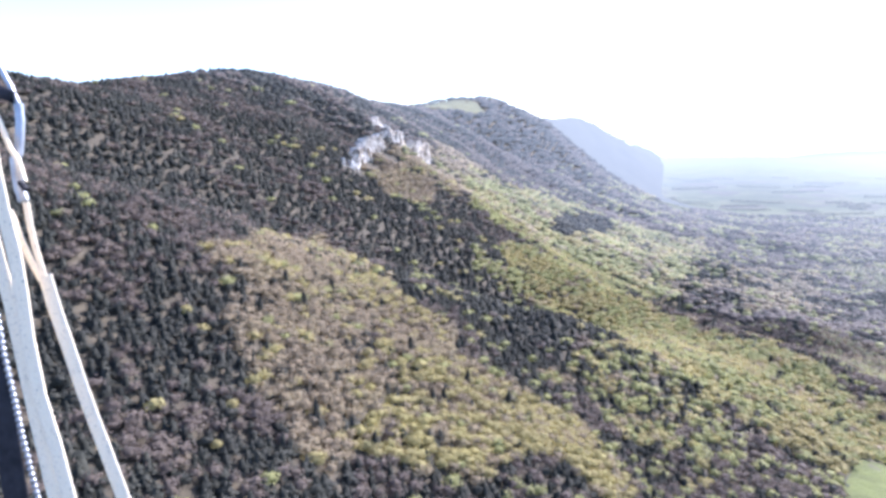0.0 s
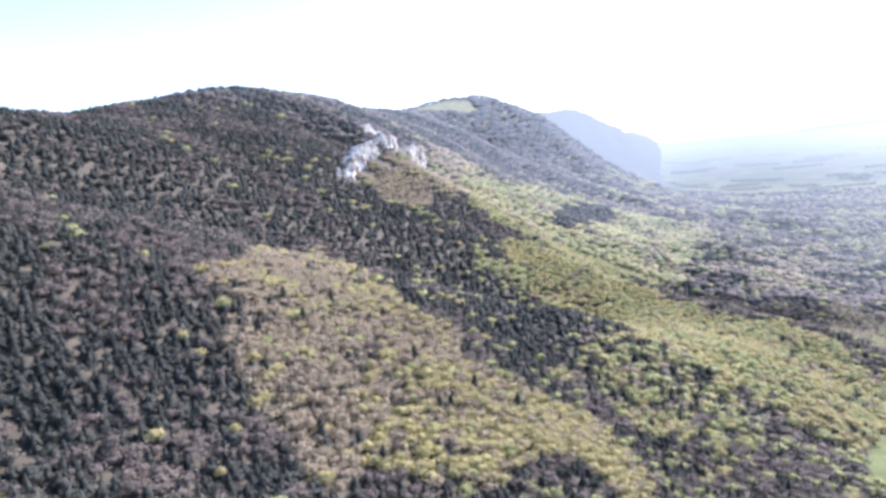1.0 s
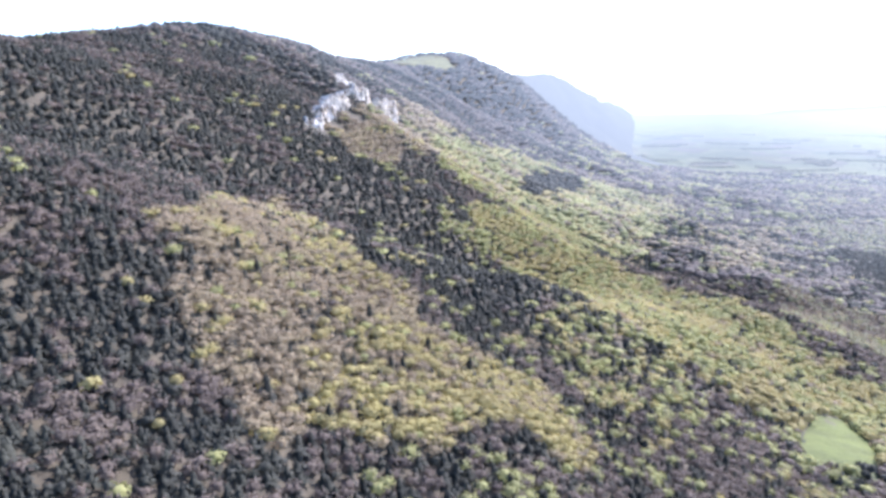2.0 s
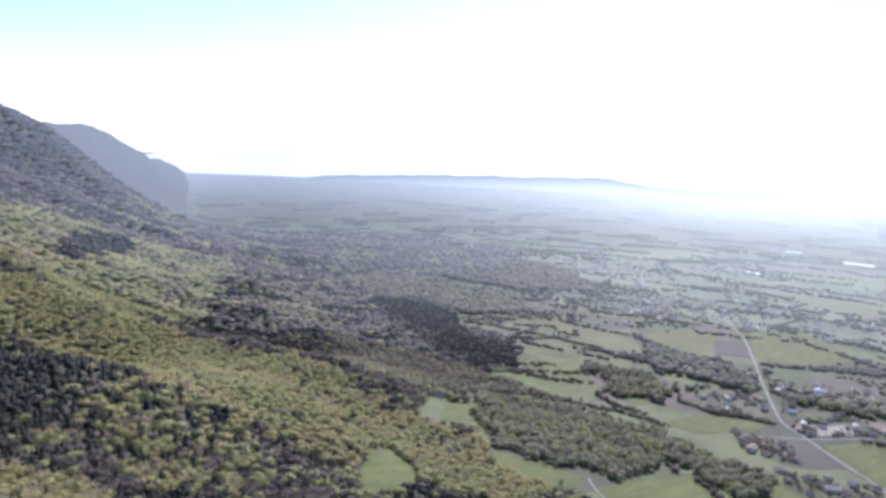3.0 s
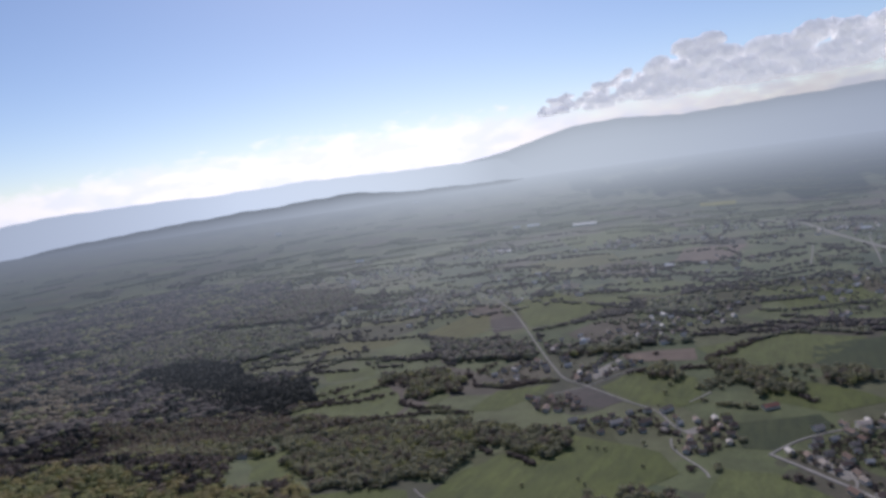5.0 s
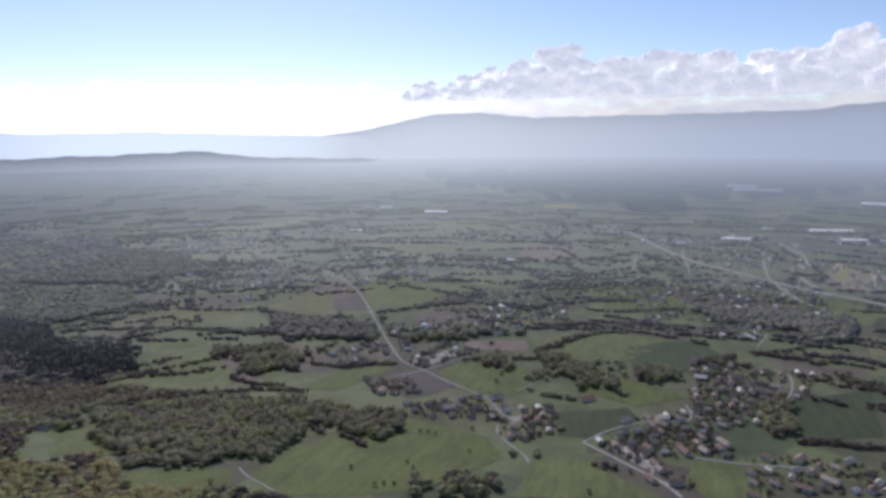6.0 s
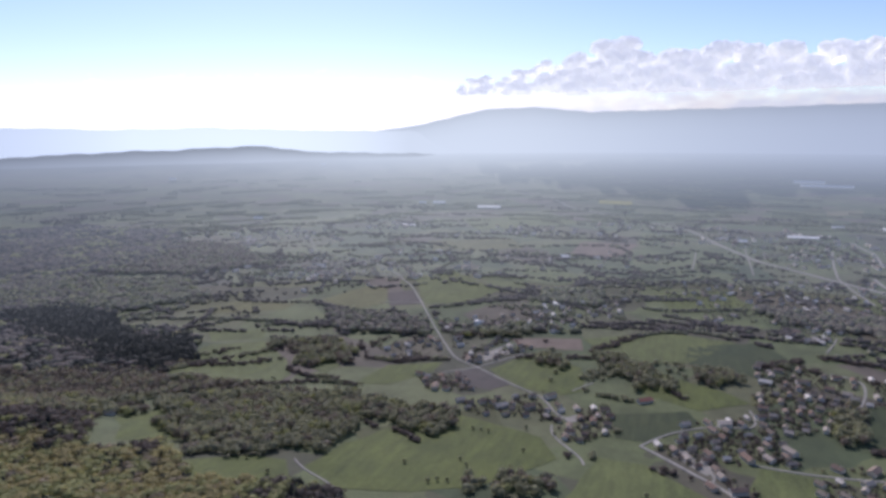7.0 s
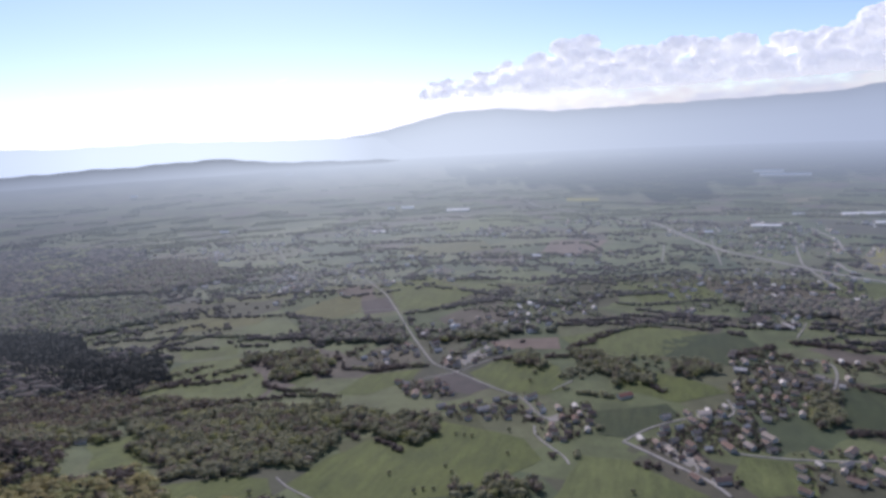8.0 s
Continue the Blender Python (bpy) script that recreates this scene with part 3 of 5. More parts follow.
road(4, [1118, 231, 1152, 211, 1166, 202])
road(3, [1338, 1315, 1325, 1269, 1358, 1282])
road(5, [2489, -724, 2300, -675, 2238, -680])


# ---- mountain forest ----
def forest():
    rng = np.random.RandomState(5)
    bands = [(0, 640, 6.7, 0.86), (640, 1400, 9.6, 1.15), (1400, 2400, 14.0, 1.85), (2400, 3560, 20.0, 2.8)]
    out = {}
    for b, (r0, r1, gap, grow) in enumerate(bands):
        gx, gy = np.meshgrid(np.arange(-1100, 2300, gap), np.arange(-280, 4700, gap))
        x, y = gx.ravel() + rng.uniform(-0.48, 0.48, gx.size) * gap, gy.ravel() + rng.uniform(-0.48, 0.48, gx.size) * gap
        r, az = np.hypot(x, y), np.degrees(np.arctan2(x, y))
        d = downhill(x, y)
        edge = 1020 + 170 * waves(x, y, 520, 21)
        ok = (r > r0) & (r < r1) & (((az > -42) & (az < 62)) | (r < 300)) & (d > -260) & ((d < edge) | inside(LOW_WOOD, x + 40 * waves(x, y, 260, 22), y + 40 * waves(x, y, 260, 23)) | inside(FOOT_WOODS[0], x, y) | inside(FOOT_WOODS[1], x, y))
        for kind, poly in FIELDS:
            ok &= ~inside(poly, x, y)
        ok &= ~inside(TOP_MEADOW, x, y)
        for cx, cy, reach in CRAGS:
            ok &= (abs(x - cx) > reach) | (y > cy + 16) | (y < cy - 22)
        x, y, r, d = x[ok], y[ok], r[ok], d[ok]
        w = np.zeros((len(x), 4))
        low = smooth(450, 900, d)[:, None]
        w[:] = np.array([0.72, 0.003, 0.012, 0.265]) * (1 - low) + np.array([0.40, 0.04, 0.16, 0.40]) * low
        w[(d < 760) & (y < 560) & (x < -20)] = (0.60, 0.008, 0.016, 0.376)
        jx, jy = x + 22 * waves(x, y, 90, 31), y + 22 * waves(x, y, 90, 32)
        w[d > 1050] = (0.42, 0.02, 0.12, 0.44)
        for weights, poly in STANDS:
            w[inside(poly, jx, jy)] = weights
        # trees of a kind keep together
        patch = np.stack([waves(x, y, 120 * grow, 41 + k) + 0.7 * waves(x, y, 45 * grow, 51 + k) for k in range(4)], 1)
        score = np.log(np.maximum(w, 1e-4)) + (0.8, 1.0, 1.3, 1.5)[b] * patch + 0.8 * rng.gumbel(size=w.shape)
        kind = score.argmax(1)
        bushy = np.zeros(len(x), bool)
        for weights, poly in STANDS:
            if weights[1] + weights[2] < 0.1:
                continue
            bushy |= inside(poly, jx, jy)
        kind[(kind == 3) & ~bushy] = 4
        for k in range(5):
            m = kind == k
            n = m.sum()
            if k == 0:
                wide, tall = rng.uniform(8.5, 15.0, n), rng.uniform(8.5, 14.5, n)
            else:
                wide, tall = rng.uniform(13.0, 20.0, n), rng.uniform(11.0, 14.5, n)
            g = grow if k else grow * 1.08
            out.setdefault((k, b), []).append(np.stack([x[m], y[m], wide * g, tall * (1 + (grow - 1) * 0.5)], 1))
    return {k: np.concatenate(v) for k, v in out.items()}


FOOT_WOODS = [[413, 1225, 864, 1230, 788, 931, 581, 751, 425, 672, 347, 539, 252, 365, 64, 311, 36, 486], [516, 976, 595, 744, 665, 707, 627, 637, 594, 583, 655, 495, 659, 423, 451, 264, 299, 590]]
LOW_WOOD = [122, 1378, 440, 2649, 1336, 3334, 2171, 3032, 2600, 2327, 1839, 1824, 1371, 1801, 1192, 1344, 1106, 1034, 992, 946, 864, 964, 514, 929, 227, 1050]
CRAGS = [(-164, 1178, 25), (-151, 1253, 32), (-130, 1332, 37), (-105, 1447, 37), (-149, 1514, 30), (-136, 1603, 22), (-63, 1509, 26), (-40, 1552, 31)]
TOP_MEADOW = [-141, 2700, -30, 2930, 160, 2960, 200, 2890, 50, 2750, -60, 2690]
FOREST = forest()
SHAPES = {0: [NEAR_SPIRE + NEAR_LEAFY[:1], MID_SPIRE + MID_LEAFY[:3], FAR_SPIRE + FAR_LEAFY, FAR_LEAFY], 1: [NEAR_LEAFY, MID_LEAFY, FAR_LEAFY, FAR_LEAFY], 2: [NEAR_LEAFY, MID_LEAFY, FAR_LEAFY, FAR_LEAFY], 3: [NEAR_TWIGGY, MID_TWIGGY, FAR_LEAFY, FAR_LEAFY], 4: [NEAR_TWIGGY, MID_TWIGGY, FAR_LEAFY, FAR_LEAFY]}
FOREST_LOOK = {0: ("conifer_forest", CONIFER, "dark green conifer forest on the mountainside"), 1: ("young_leaf_forest", FRESH, "yellow-green broadleaf trees in young leaf on the slope"),
               2: ("spring_forest", GREEN, "pale green broadleaf forest on the lower slope"), 3: ("bare_forest", BARE, "brown leafless broadleaf trees on the slope"),
               4: ("leafless_forest", LEAFLESS, "dark leafless broadleaf trees among the conifers")}
for (k, b), spots in FOREST.items():
    name, mat, label = FOREST_LOOK[k]
    if len(spots) == 0:
        continue
    # Beyond the nearest band, haze is mixed into the leaves as emission.
    if b == 0:
        plant(name, SHAPES[k][b], spots, mat, label, "forest")
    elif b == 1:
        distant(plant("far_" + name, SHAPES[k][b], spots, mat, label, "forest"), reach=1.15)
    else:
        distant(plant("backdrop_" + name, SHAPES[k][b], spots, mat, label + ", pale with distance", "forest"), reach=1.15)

# ---- woods, hedgerows and villages of the plain ----
WOODS, HEDGES, VILLAGES = [], [], []


def wood(kind, poly):
    WOODS.append((kind, poly))


def hedge(width, line):
    HEDGES.append((width, line))


def village(roofs, count, poly):
    q = np.reshape(poly, (-1, 2)).astype(float)
    VILLAGES.append((roofs, count, ((q - q.mean(0)) * 1.28 + q.mean(0)).ravel()))


wood('dark', [1119, 1689, 1269, 1619, 1214, 1399, 1068, 1143, 1152, 1093, 1022, 961, 934, 986, 929, 1117, 961, 1332])
wood('mixed', [807, 856, 909, 751, 970, 630, 876, 507, 760, 514, 687, 582, 650, 650, 745, 786])
wood('mixed', [971, 620, 976, 518, 979, 389, 923, 364, 862, 391, 879, 471, 899, 539])
wood('mixed', [1181, 902, 1223, 753, 1185, 693, 1109, 664, 1059, 766, 1127, 786, 1136, 870])
wood('mixed', [1310, 228, 1328, 184, 1195, 67, 1156, 63, 1153, 120])
wood('mixed', [1268, 32, 1287, -31, 1234, -48, 1198, -7, 1216, 37])
wood('mixed', [1159, -170, 1209, -224, 1057, -201, 1054, -160])
wood('mixed', [1277, 334, 1283, 306, 1249, 253, 1214, 258, 1230, 312])
wood('bare', [1840, 2981, 2141, 1735, 1835, 1388, 1631, 1495, 1418, 2320])
wood('mixed', [1392, 2278, 1568, 1479, 1435, 1271, 1255, 1394, 1151, 1901])
wood('bare', [905, 953, 950, 738, 816, 865, 645, 1096, 735, 1241])
wood('mixed', [1336, 580, 1455, 415, 1445, 267, 1361, 430])
wood('mixed', [654, 1110, 797, 878, 734, 809, 706, 833, 591, 1009])
wood('mixed', [760, 304, 768, 292, 732, 273, 718, 290])
wood('mixed', [718, 276, 776, 264, 814, 213, 777, 183, 743, 226])
wood('bare', [1748, -334, 1781, -469, 1591, -439, 1526, -333])
wood('bare', [1801, -98, 1761, -388, 1608, -352, 1653, -165])
wood('bare', [1415, 909, 1432, 618, 1336, 580, 1276, 783])
wood('mixed', [1816, 441, 1845, 266, 1680, 253, 1662, 407])

hedge(9, [1203, 1308, 1267, 1099, 1312, 789])
hedge(7, [1412, 1234, 1429, 1095, 1465, 971])
hedge(9, [1314, 819, 1328, 685, 1336, 580])
hedge(8, [1155, 676, 1152, 578, 1202, 527])
hedge(7, [1042, 767, 1024, 696, 1027, 642])
hedge(10, [1514, 238, 1557, 136, 1509, -5, 1467, -109])
hedge(7, [1582, 138, 1592, 19, 1592, -109])
hedge(12, [1337, -86, 1425, -204, 1428, -310])
hedge(14, [1464, -308, 1455, -400, 1421, -469])
hedge(10, [1351, -331, 1316, -360, 1279, -389])
hedge(14, [1203, -361, 1188, -389])
hedge(9, [1043, -205, 1045, -259, 1058, -316])
hedge(8, [1868, 538, 1826, 393, 1957, 297, 2041, 185, 2112, 66, 2110, -36])
hedge(8, [1922, 793, 1978, 661, 1955, 525])
hedge(8, [2054, 947, 2132, 770, 2153, 614, 2130, 413])
hedge(7, [2613, 1087, 2684, 805, 2621, 546, 2766, 238])
hedge(7, [2543, 1423, 2475, 1181, 2538, 1057])
hedge(7, [1693, 1039, 1777, 899, 1828, 849])
hedge(7, [1479, 980, 1442, 831, 1480, 697])
hedge(7, [1548, 425, 1509, 278, 1565, 150])
hedge(8, [1705, 160, 1700, 74, 1776, -97])
hedge(7, [2347, 452, 2296, 282, 2496, 52])
hedge(7, [1611, 593, 1701, 494, 1751, 426])
hedge(9, [2772, -503, 2454, -549, 2256, -535, 2153, -479])
hedge(7, [931, 882, 954, 740, 999, 681, 1012, 600])
hedge(6, [872, 505, 863, 445, 846, 398])
hedge(6, [1184, 1104, 1206, 976, 1246, 877])
hedge(7, [1317, 1460, 1258, 1232, 1354, 1137])
hedge(6, [1119, 806, 1092, 763, 1063, 721])
hedge(7, [1125, 217, 1112, 175, 1109, 126])
hedge(6, [1156, 66, 1138, 42])
hedge(7, [1406, -305, 1426, -351, 1408, -406])
hedge(7, [884, 62, 897, 78])
hedge(8, [896, 197, 877, 170, 910, 158])
hedge(8, [991, 142, 949, 121, 945, 104])
hedge(7, [667, 718, 622, 723, 595, 744])

village('red', 14, [1107, 511, 1122, 439, 1064, 408, 1051, 467])
village('grey', 22, [1222, 474, 1349, 427, 1305, 365, 1201, 419])
village('grey', 16, [1231, 639, 1342, 529, 1282, 495, 1183, 592])
village('grey', 20, [1013, 385, 1079, 274, 1006, 235, 982, 351])
village('red', 26, [999, 252, 1064, 174, 995, 152, 934, 204])
village('grey', 22, [945, 96, 987, 57, 876, -33, 838, -16])
village('grey', 48, [1028, 41, 1093, -57, 973, -86, 947, 16])
village('grey', 26, [1184, -73, 1215, -179, 1101, -152, 1060, -71])
village('grey', 26, [1332, -96, 1325, -267, 1211, -233, 1194, -93])
village('grey', 24, [968, -138, 998, -314, 933, -289, 874, -135])
village('red', 85, [2029, 32, 2110, -377, 1761, -388, 1681, -36])
village('red', 20, [1695, -157, 1724, -291, 1538, -245, 1554, -154])
village('grey', 28, [1622, 398, 1741, 223, 1608, 222, 1508, 373])
village('red', 22, [1454, 583, 1557, 341, 1437, 318, 1378, 541])
village('grey', 42, [2080, 1331, 2015, 992, 1903, 881, 1794, 1078])
village('grey', 14, [1761, 1294, 1817, 1072, 1723, 1038, 1683, 1220])
village('red', 18, [2263, 2245, 2427, 1788, 2195, 1624, 2076, 2066])
village('grey', 40, [2874, -84, 2956, -450, 2381, -393, 2399, -140])


def off_road(x, y, gap):
    ok = np.ones(len(x), bool)
    for rx, ry, w in ROADS:
        near = (x > rx.min() - 20) & (x < rx.max() + 20) & (y > ry.min() - 20) & (y < ry.max() + 20)
        if near.any():
            q = np.hypot(x[near][:, None] - rx, y[near][:, None] - ry).min(1)
            ok[np.where(near)[0][q < w / 2 + gap]] = False
    return ok


def plain_trees():
    rng = np.random.RandomState(6)
    dark, mixed_spots, bare, green, gardens = [], [], [], [], []
    for kind, poly in WOODS:
        p = np.reshape(poly, (-1, 2)).astype(float)
        r = np.hypot(*p.mean(0))
        gap = 8.0 if kind == "dark" else 11.0 if r < 1400 else 14.0
        gx, gy = np.meshgrid(np.arange(p[:, 0].min(), p[:, 0].max(), gap), np.arange(p[:, 1].min(), p[:, 1].max(), gap))
        x, y = gx.ravel() + rng.uniform(-0.5, 0.5, gx.size) * gap, gy.ravel() + rng.uniform(-0.5, 0.5, gx.size) * gap
        m = inside(poly, x + 10 * waves(x, y, 70, 61), y + 10 * waves(x, y, 70, 62))
        x, y = x[m], y[m]
        wide, tall = rng.uniform(1.35, 2.0, len(x)) * gap, rng.uniform(17, 23, len(x)) + 4 * waves(x, y, 75, 67)
        spots = np.stack([x, y, wide, tall], 1)
        if kind == "dark":
            dark.append(spots)
        elif kind == "bare":
            pick = rng.uniform(size=len(x)) < 0.7
            bare.append(spots[pick]), mixed_spots.append(spots[~pick])
        else:
            pick = rng.uniform(size=len(x))
            tone = waves(x, y, 60, 68) + 2.2 * pick
            bare.append(spots[tone < 0.45]), green.append(spots[tone > 2.3]), mixed_spots.append(spots[(tone >= 0.45) & (tone <= 2.3)])
    for width, line in HEDGES:
        p = np.reshape(line, (-1, 2)).astype(float)
        steps = np.concatenate([[0], np.cumsum(np.hypot(*np.diff(p, axis=0).T))])
        s = np.arange(0, steps[-1], 6.5 if np.hypot(*p[0]) < 1600 else 11.0)
        s = np.concatenate([s] * max(1, int(width / 3)))
        x, y = np.interp(s, steps, p[:, 0]), np.interp(s, steps, p[:, 1])
        j = 8 * waves(x, y, 160, 63)
        x, y = x + rng.normal(0, width * 0.45, len(s)) + j, y + rng.normal(0, width * 0.45, len(s)) - j
        keep = waves(x, y, 130, 64) > -0.75
        row = np.stack([x, y, rng.uniform(10, 16, len(s)), rng.uniform(6, 12, len(s))], 1)[keep]
        part_leafy = waves(row[:, 0], row[:, 1], 90, 69) > 0.35
        mixed_spots.append(row[part_leafy]), gardens.append(row[~part_leafy])
    # more rows of trees, mostly turned to lie across the camera's view
    for _ in range(300):
        az, r = radians(rng.uniform(18, 125)), rng.uniform(1250, 3350)
        cx, cy = r * math.sin(az), r * math.cos(az)
        if cx - np.interp(cy, CREST_Y, CREST_X) < 1150 or any(inside(poly, np.array([cx]), np.array([cy]))[0] for _, poly in FIELDS):
            continue
        a = az + math.pi / 2 + rng.normal(0, 0.3) if rng.uniform() < 0.75 else az + rng.normal(0, 0.3)
        length = rng.uniform(80, 380) * (0.7 + r / 3000)
        s = np.repeat(np.arange(-length / 2, length / 2, 8.5 if r < 1900 else 14.0), 2 if r < 1900 else 1)
        x, y = cx + s * math.sin(a), cy + s * math.cos(a)
        j = 22 * waves(x, y, 330, 65)
        x, y = x + j + rng.normal(0, 5.5, len(s)), y - j + rng.normal(0, 5.5, len(s))
        keep = waves(x, y, 150, 66) > -0.6
        row = np.stack([x, y, rng.uniform(11, 18, len(s)) * (1 if r < 1900 else 1.4), rng.uniform(6, 12, len(s))], 1)[keep]
        part_leafy = waves(row[:, 0], row[:, 1], 90, 69) > 0.35
        mixed_spots.append(row[part_leafy]), gardens.append(row[~part_leafy])
    # small copses
    for _ in range(150):
        az, r = radians(rng.uniform(18, 125)), rng.uniform(1150, 3700)
        cx, cy = r * math.sin(az), r * math.cos(az)
        if cx - np.interp(cy, CREST_Y, CREST_X) < 1100 or any(inside(poly, np.array([cx]), np.array([cy]))[0] for _, poly in FIELDS):
            continue
        n, wide = rng.randint(8, 60), rng.uniform(12, 45)
        a = az + math.pi / 2 + rng.normal(0, 0.35)
        u, v = rng.normal(0, wide * 1.6, n), rng.normal(0, wide * 0.5, n)
        x, y = cx + u * math.sin(a) + v * math.cos(a), cy + u * math.cos(a) - v * math.sin(a)
        (gardens if rng.uniform() < 0.6 else mixed_spots).append(np.stack([x, y, rng.uniform(10, 17, n), rng.uniform(8, 14, n)], 1))
    for _, count, poly in VILLAGES:
        p = np.reshape(poly, (-1, 2)).astype(float)
        n = count * 13
        x, y = rng.uniform(p[:, 0].min(), p[:, 0].max(), n), rng.uniform(p[:, 1].min(), p[:, 1].max(), n)
        m = inside(poly, x, y)
        spots = np.stack([x, y, rng.uniform(4.5, 10, n), rng.uniform(4, 9, n)], 1)
        mixed_spots.append(spots[m & (np.arange(n) % 3 == 0)]), gardens.append(spots[m & (np.arange(n) % 3 > 0)])
    result = []
    for group in (dark, mixed_spots, bare, green, gardens):
        g = np.concatenate(group)
        result.append(g[off_road(g[:, 0], g[:, 1], 11.0)])
    return result


DARK_SPOTS, MIXED_SPOTS, BARE_SPOTS, GREEN_SPOTS, GARDEN_SPOTS = plain_trees()
# This wood's needles have haze emission mixed in.
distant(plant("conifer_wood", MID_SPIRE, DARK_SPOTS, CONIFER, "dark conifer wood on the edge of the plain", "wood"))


def plant_near_and_far(name, near_kinds, far_kinds, spots, mat, label, category):
    far = np.hypot(spots[:, 0], spots[:, 1]) > 1450
    plant(name, near_kinds, spots[~far], mat, label, category)
    # The far trees are paled by emission standing in for haze.
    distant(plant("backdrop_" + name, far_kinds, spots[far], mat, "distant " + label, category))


plant_near_and_far("hedgerow_trees", MID_LEAFY, FAR_LEAFY, MIXED_SPOTS, HEDGE, "hedgerows and copses of broadleaf trees between fields", "hedgerow")
plant_near_and_far("spring_wood", MID_LEAFY, FAR_LEAFY, GREEN_SPOTS, GREEN, "pale green trees of the small woods", "wood")
plant_near_and_far("leafless_trees", MID_TWIGGY, FAR_LEAFY, GARDEN_SPOTS, LEAFLESS, "dark leafless trees of hedgerows and gardens", "trees")
plant_near_and_far("bare_wood", MID_TWIGGY, FAR_LEAFY, BARE_SPOTS, BUDDING, "brown leafless wood among the fields", "wood")


# ---- single trees ----
def tree(kind, wide, tall, label, group):
    """One tree: tapered trunk with limbs, and a crown."""
    rng = np.random.RandomState(int(wide * 31 + tall * 7))
    base = new("tree")
    bm = bmesh.new()
    bmesh.ops.create_cone(bm, cap_ends=True, segments=8, radius1=0.035 * tall, radius2=0.012 * tall, depth=tall * 0.6, matrix=Matrix.Translation((0, 0, tall * 0.28)))
    for k in range(4):
        m = Matrix.Translation((0, 0, tall * 0.32)) @ Euler((radians(48), 0, k * 1.6)).to_matrix().to_4x4() @ Matrix.Translation((0, 0, tall * 0.14))
        bmesh.ops.create_cone(bm, cap_ends=True, segments=6, radius1=0.014 * tall, radius2=0.005 * tall, depth=tall * 0.28, matrix=m)
    part("trunk", bm, BARK, base)
    v, f = conifer(rng, 140, 0.09) if kind == "conifer" else leaf_cloud(rng, 220, 0.07, core=0.36, boughs=8)
    crown = new("crown", mesh_of("crown", v * (wide, wide, tall), f, dict(conifer=CONIFER, fresh=FRESH, leafy=HEDGE)[kind]))
    crown.parent = base
    return tagged(base, label, "tree", group)


def build_trees():
    rng = np.random.RandomState(17)
    lone = [915, 346, 915, 333, 914, 321, 727, 343, 735, 334, 739, 322, 690, 567, 679, 577, 658, 530, 948, 228, 767, 393, 949, 272, 806, 328, 792, 315, 871, 257, 808, 87, 979, 747, 983, 755, 872, 413]
    slope = [-134, 451, -75, 455, -31, 501, -111, 489, -100, 550, -128, 505, -5, 455, 14, 489, -13, 447, 46, 488, -47, 374, -82, 372]
    fresh = [-125, 350, -123, 318, -63, 411, -60, 463, -30, 536, -168, 402]
    for kind, spots, wide, tall, label, group in (("leafy", lone, 6.5, 7.5, "lone dark green tree standing in the meadow", "lone meadow trees"),
                                                  ("conifer", slope, 7.5, 13, "dark conifer standing above the pale slope forest", "slope conifers"),
                                                  ("fresh", fresh, 12, 12, "bright yellow-green tree in young leaf on the slope", "bright slope trees")):
        first = None
        for x, y in np.reshape(spots, (-1, 2)):
            m = pose(x, y, float(height(x, y)) - 0.2, 0, 0, rng.uniform(0, 360)) @ Matrix.Diagonal((*[rng.uniform(0.85, 1.25)] * 3, 1))
            if first is None:
                first = tree(kind, wide, tall, label, group)
                first.matrix_basis = m
            else:
                copy_thing(first, m)


build_trees()


# ---- houses ----
def wall_material(name, tones, islands=False):
    m, nt, bsdf, out = material(name)
    chance = nt.nodes.new("ShaderNodeNewGeometry").outputs["Random Per Island"] if islands else nt.nodes.new("ShaderNodeObjectInfo").outputs["Random"]
    base = ramp_of(nt, chance, [(k / (len(tones) - 1), c) for k, c in enumerate(tones)])
    f = noise_of(nt, place_of(nt), 0.6, 4)
    base = mixed(nt, 0.4, base, ramp_of(nt, f, [(0.3, (0.4, 0.4, 0.4)), (0.7, (0.6, 0.6, 0.6))]), "OVERLAY")
    nt.links.new(base, bsdf.inputs["Base Color"])
    bsdf.inputs["Roughness"].default_value, bsdf.inputs["Specular IOR Level"].default_value = 0.9, 0.1
    return m


RENDERED = wall_material("rendered_wall", [(0.82, 0.74, 0.62), (0.64, 0.55, 0.43), (0.88, 0.82, 0.72), (0.74, 0.65, 0.52)])
RED_ROOF = wall_material("clay_tile_roof", [(0.20, 0.135, 0.105), (0.27, 0.185, 0.145), (0.20, 0.150, 0.12), (0.33, 0.25, 0.20)])
GREY_ROOF = wall_material("grey_tile_roof", [(0.20, 0.16, 0.13), (0.30, 0.25, 0.20), (0.72, 0.66, 0.58), (0.26, 0.18, 0.14), (0.50, 0.43, 0.36), (0.24, 0.19, 0.15)])
FAR_WALL = wall_material("pale_walls", [(0.84, 0.74, 0.60), (0.66, 0.56, 0.43), (0.9, 0.83, 0.72)], True)
# The near-white tone stands in for sun glinting off roofs.
FAR_ROOF = wall_material("mixed_roofs", [(0.24, 0.155, 0.12), (0.3, 0.25, 0.22), (0.8, 0.74, 0.66), (0.2, 0.14, 0.12), (0.40, 0.35, 0.30), (0.22, 0.15, 0.12)], True)
WHITE_ROOF = wall_material("pale_metal_roof", [(0.86, 0.83, 0.78), (0.72, 0.70, 0.66), (0.9, 0.88, 0.84)])
for _m in (WHITE_ROOF,):
    _b = _m.node_tree.nodes["Principled BSDF"]
    _b.inputs["Metallic"].default_value, _b.inputs["Roughness"].default_value = 0.0, 0.5
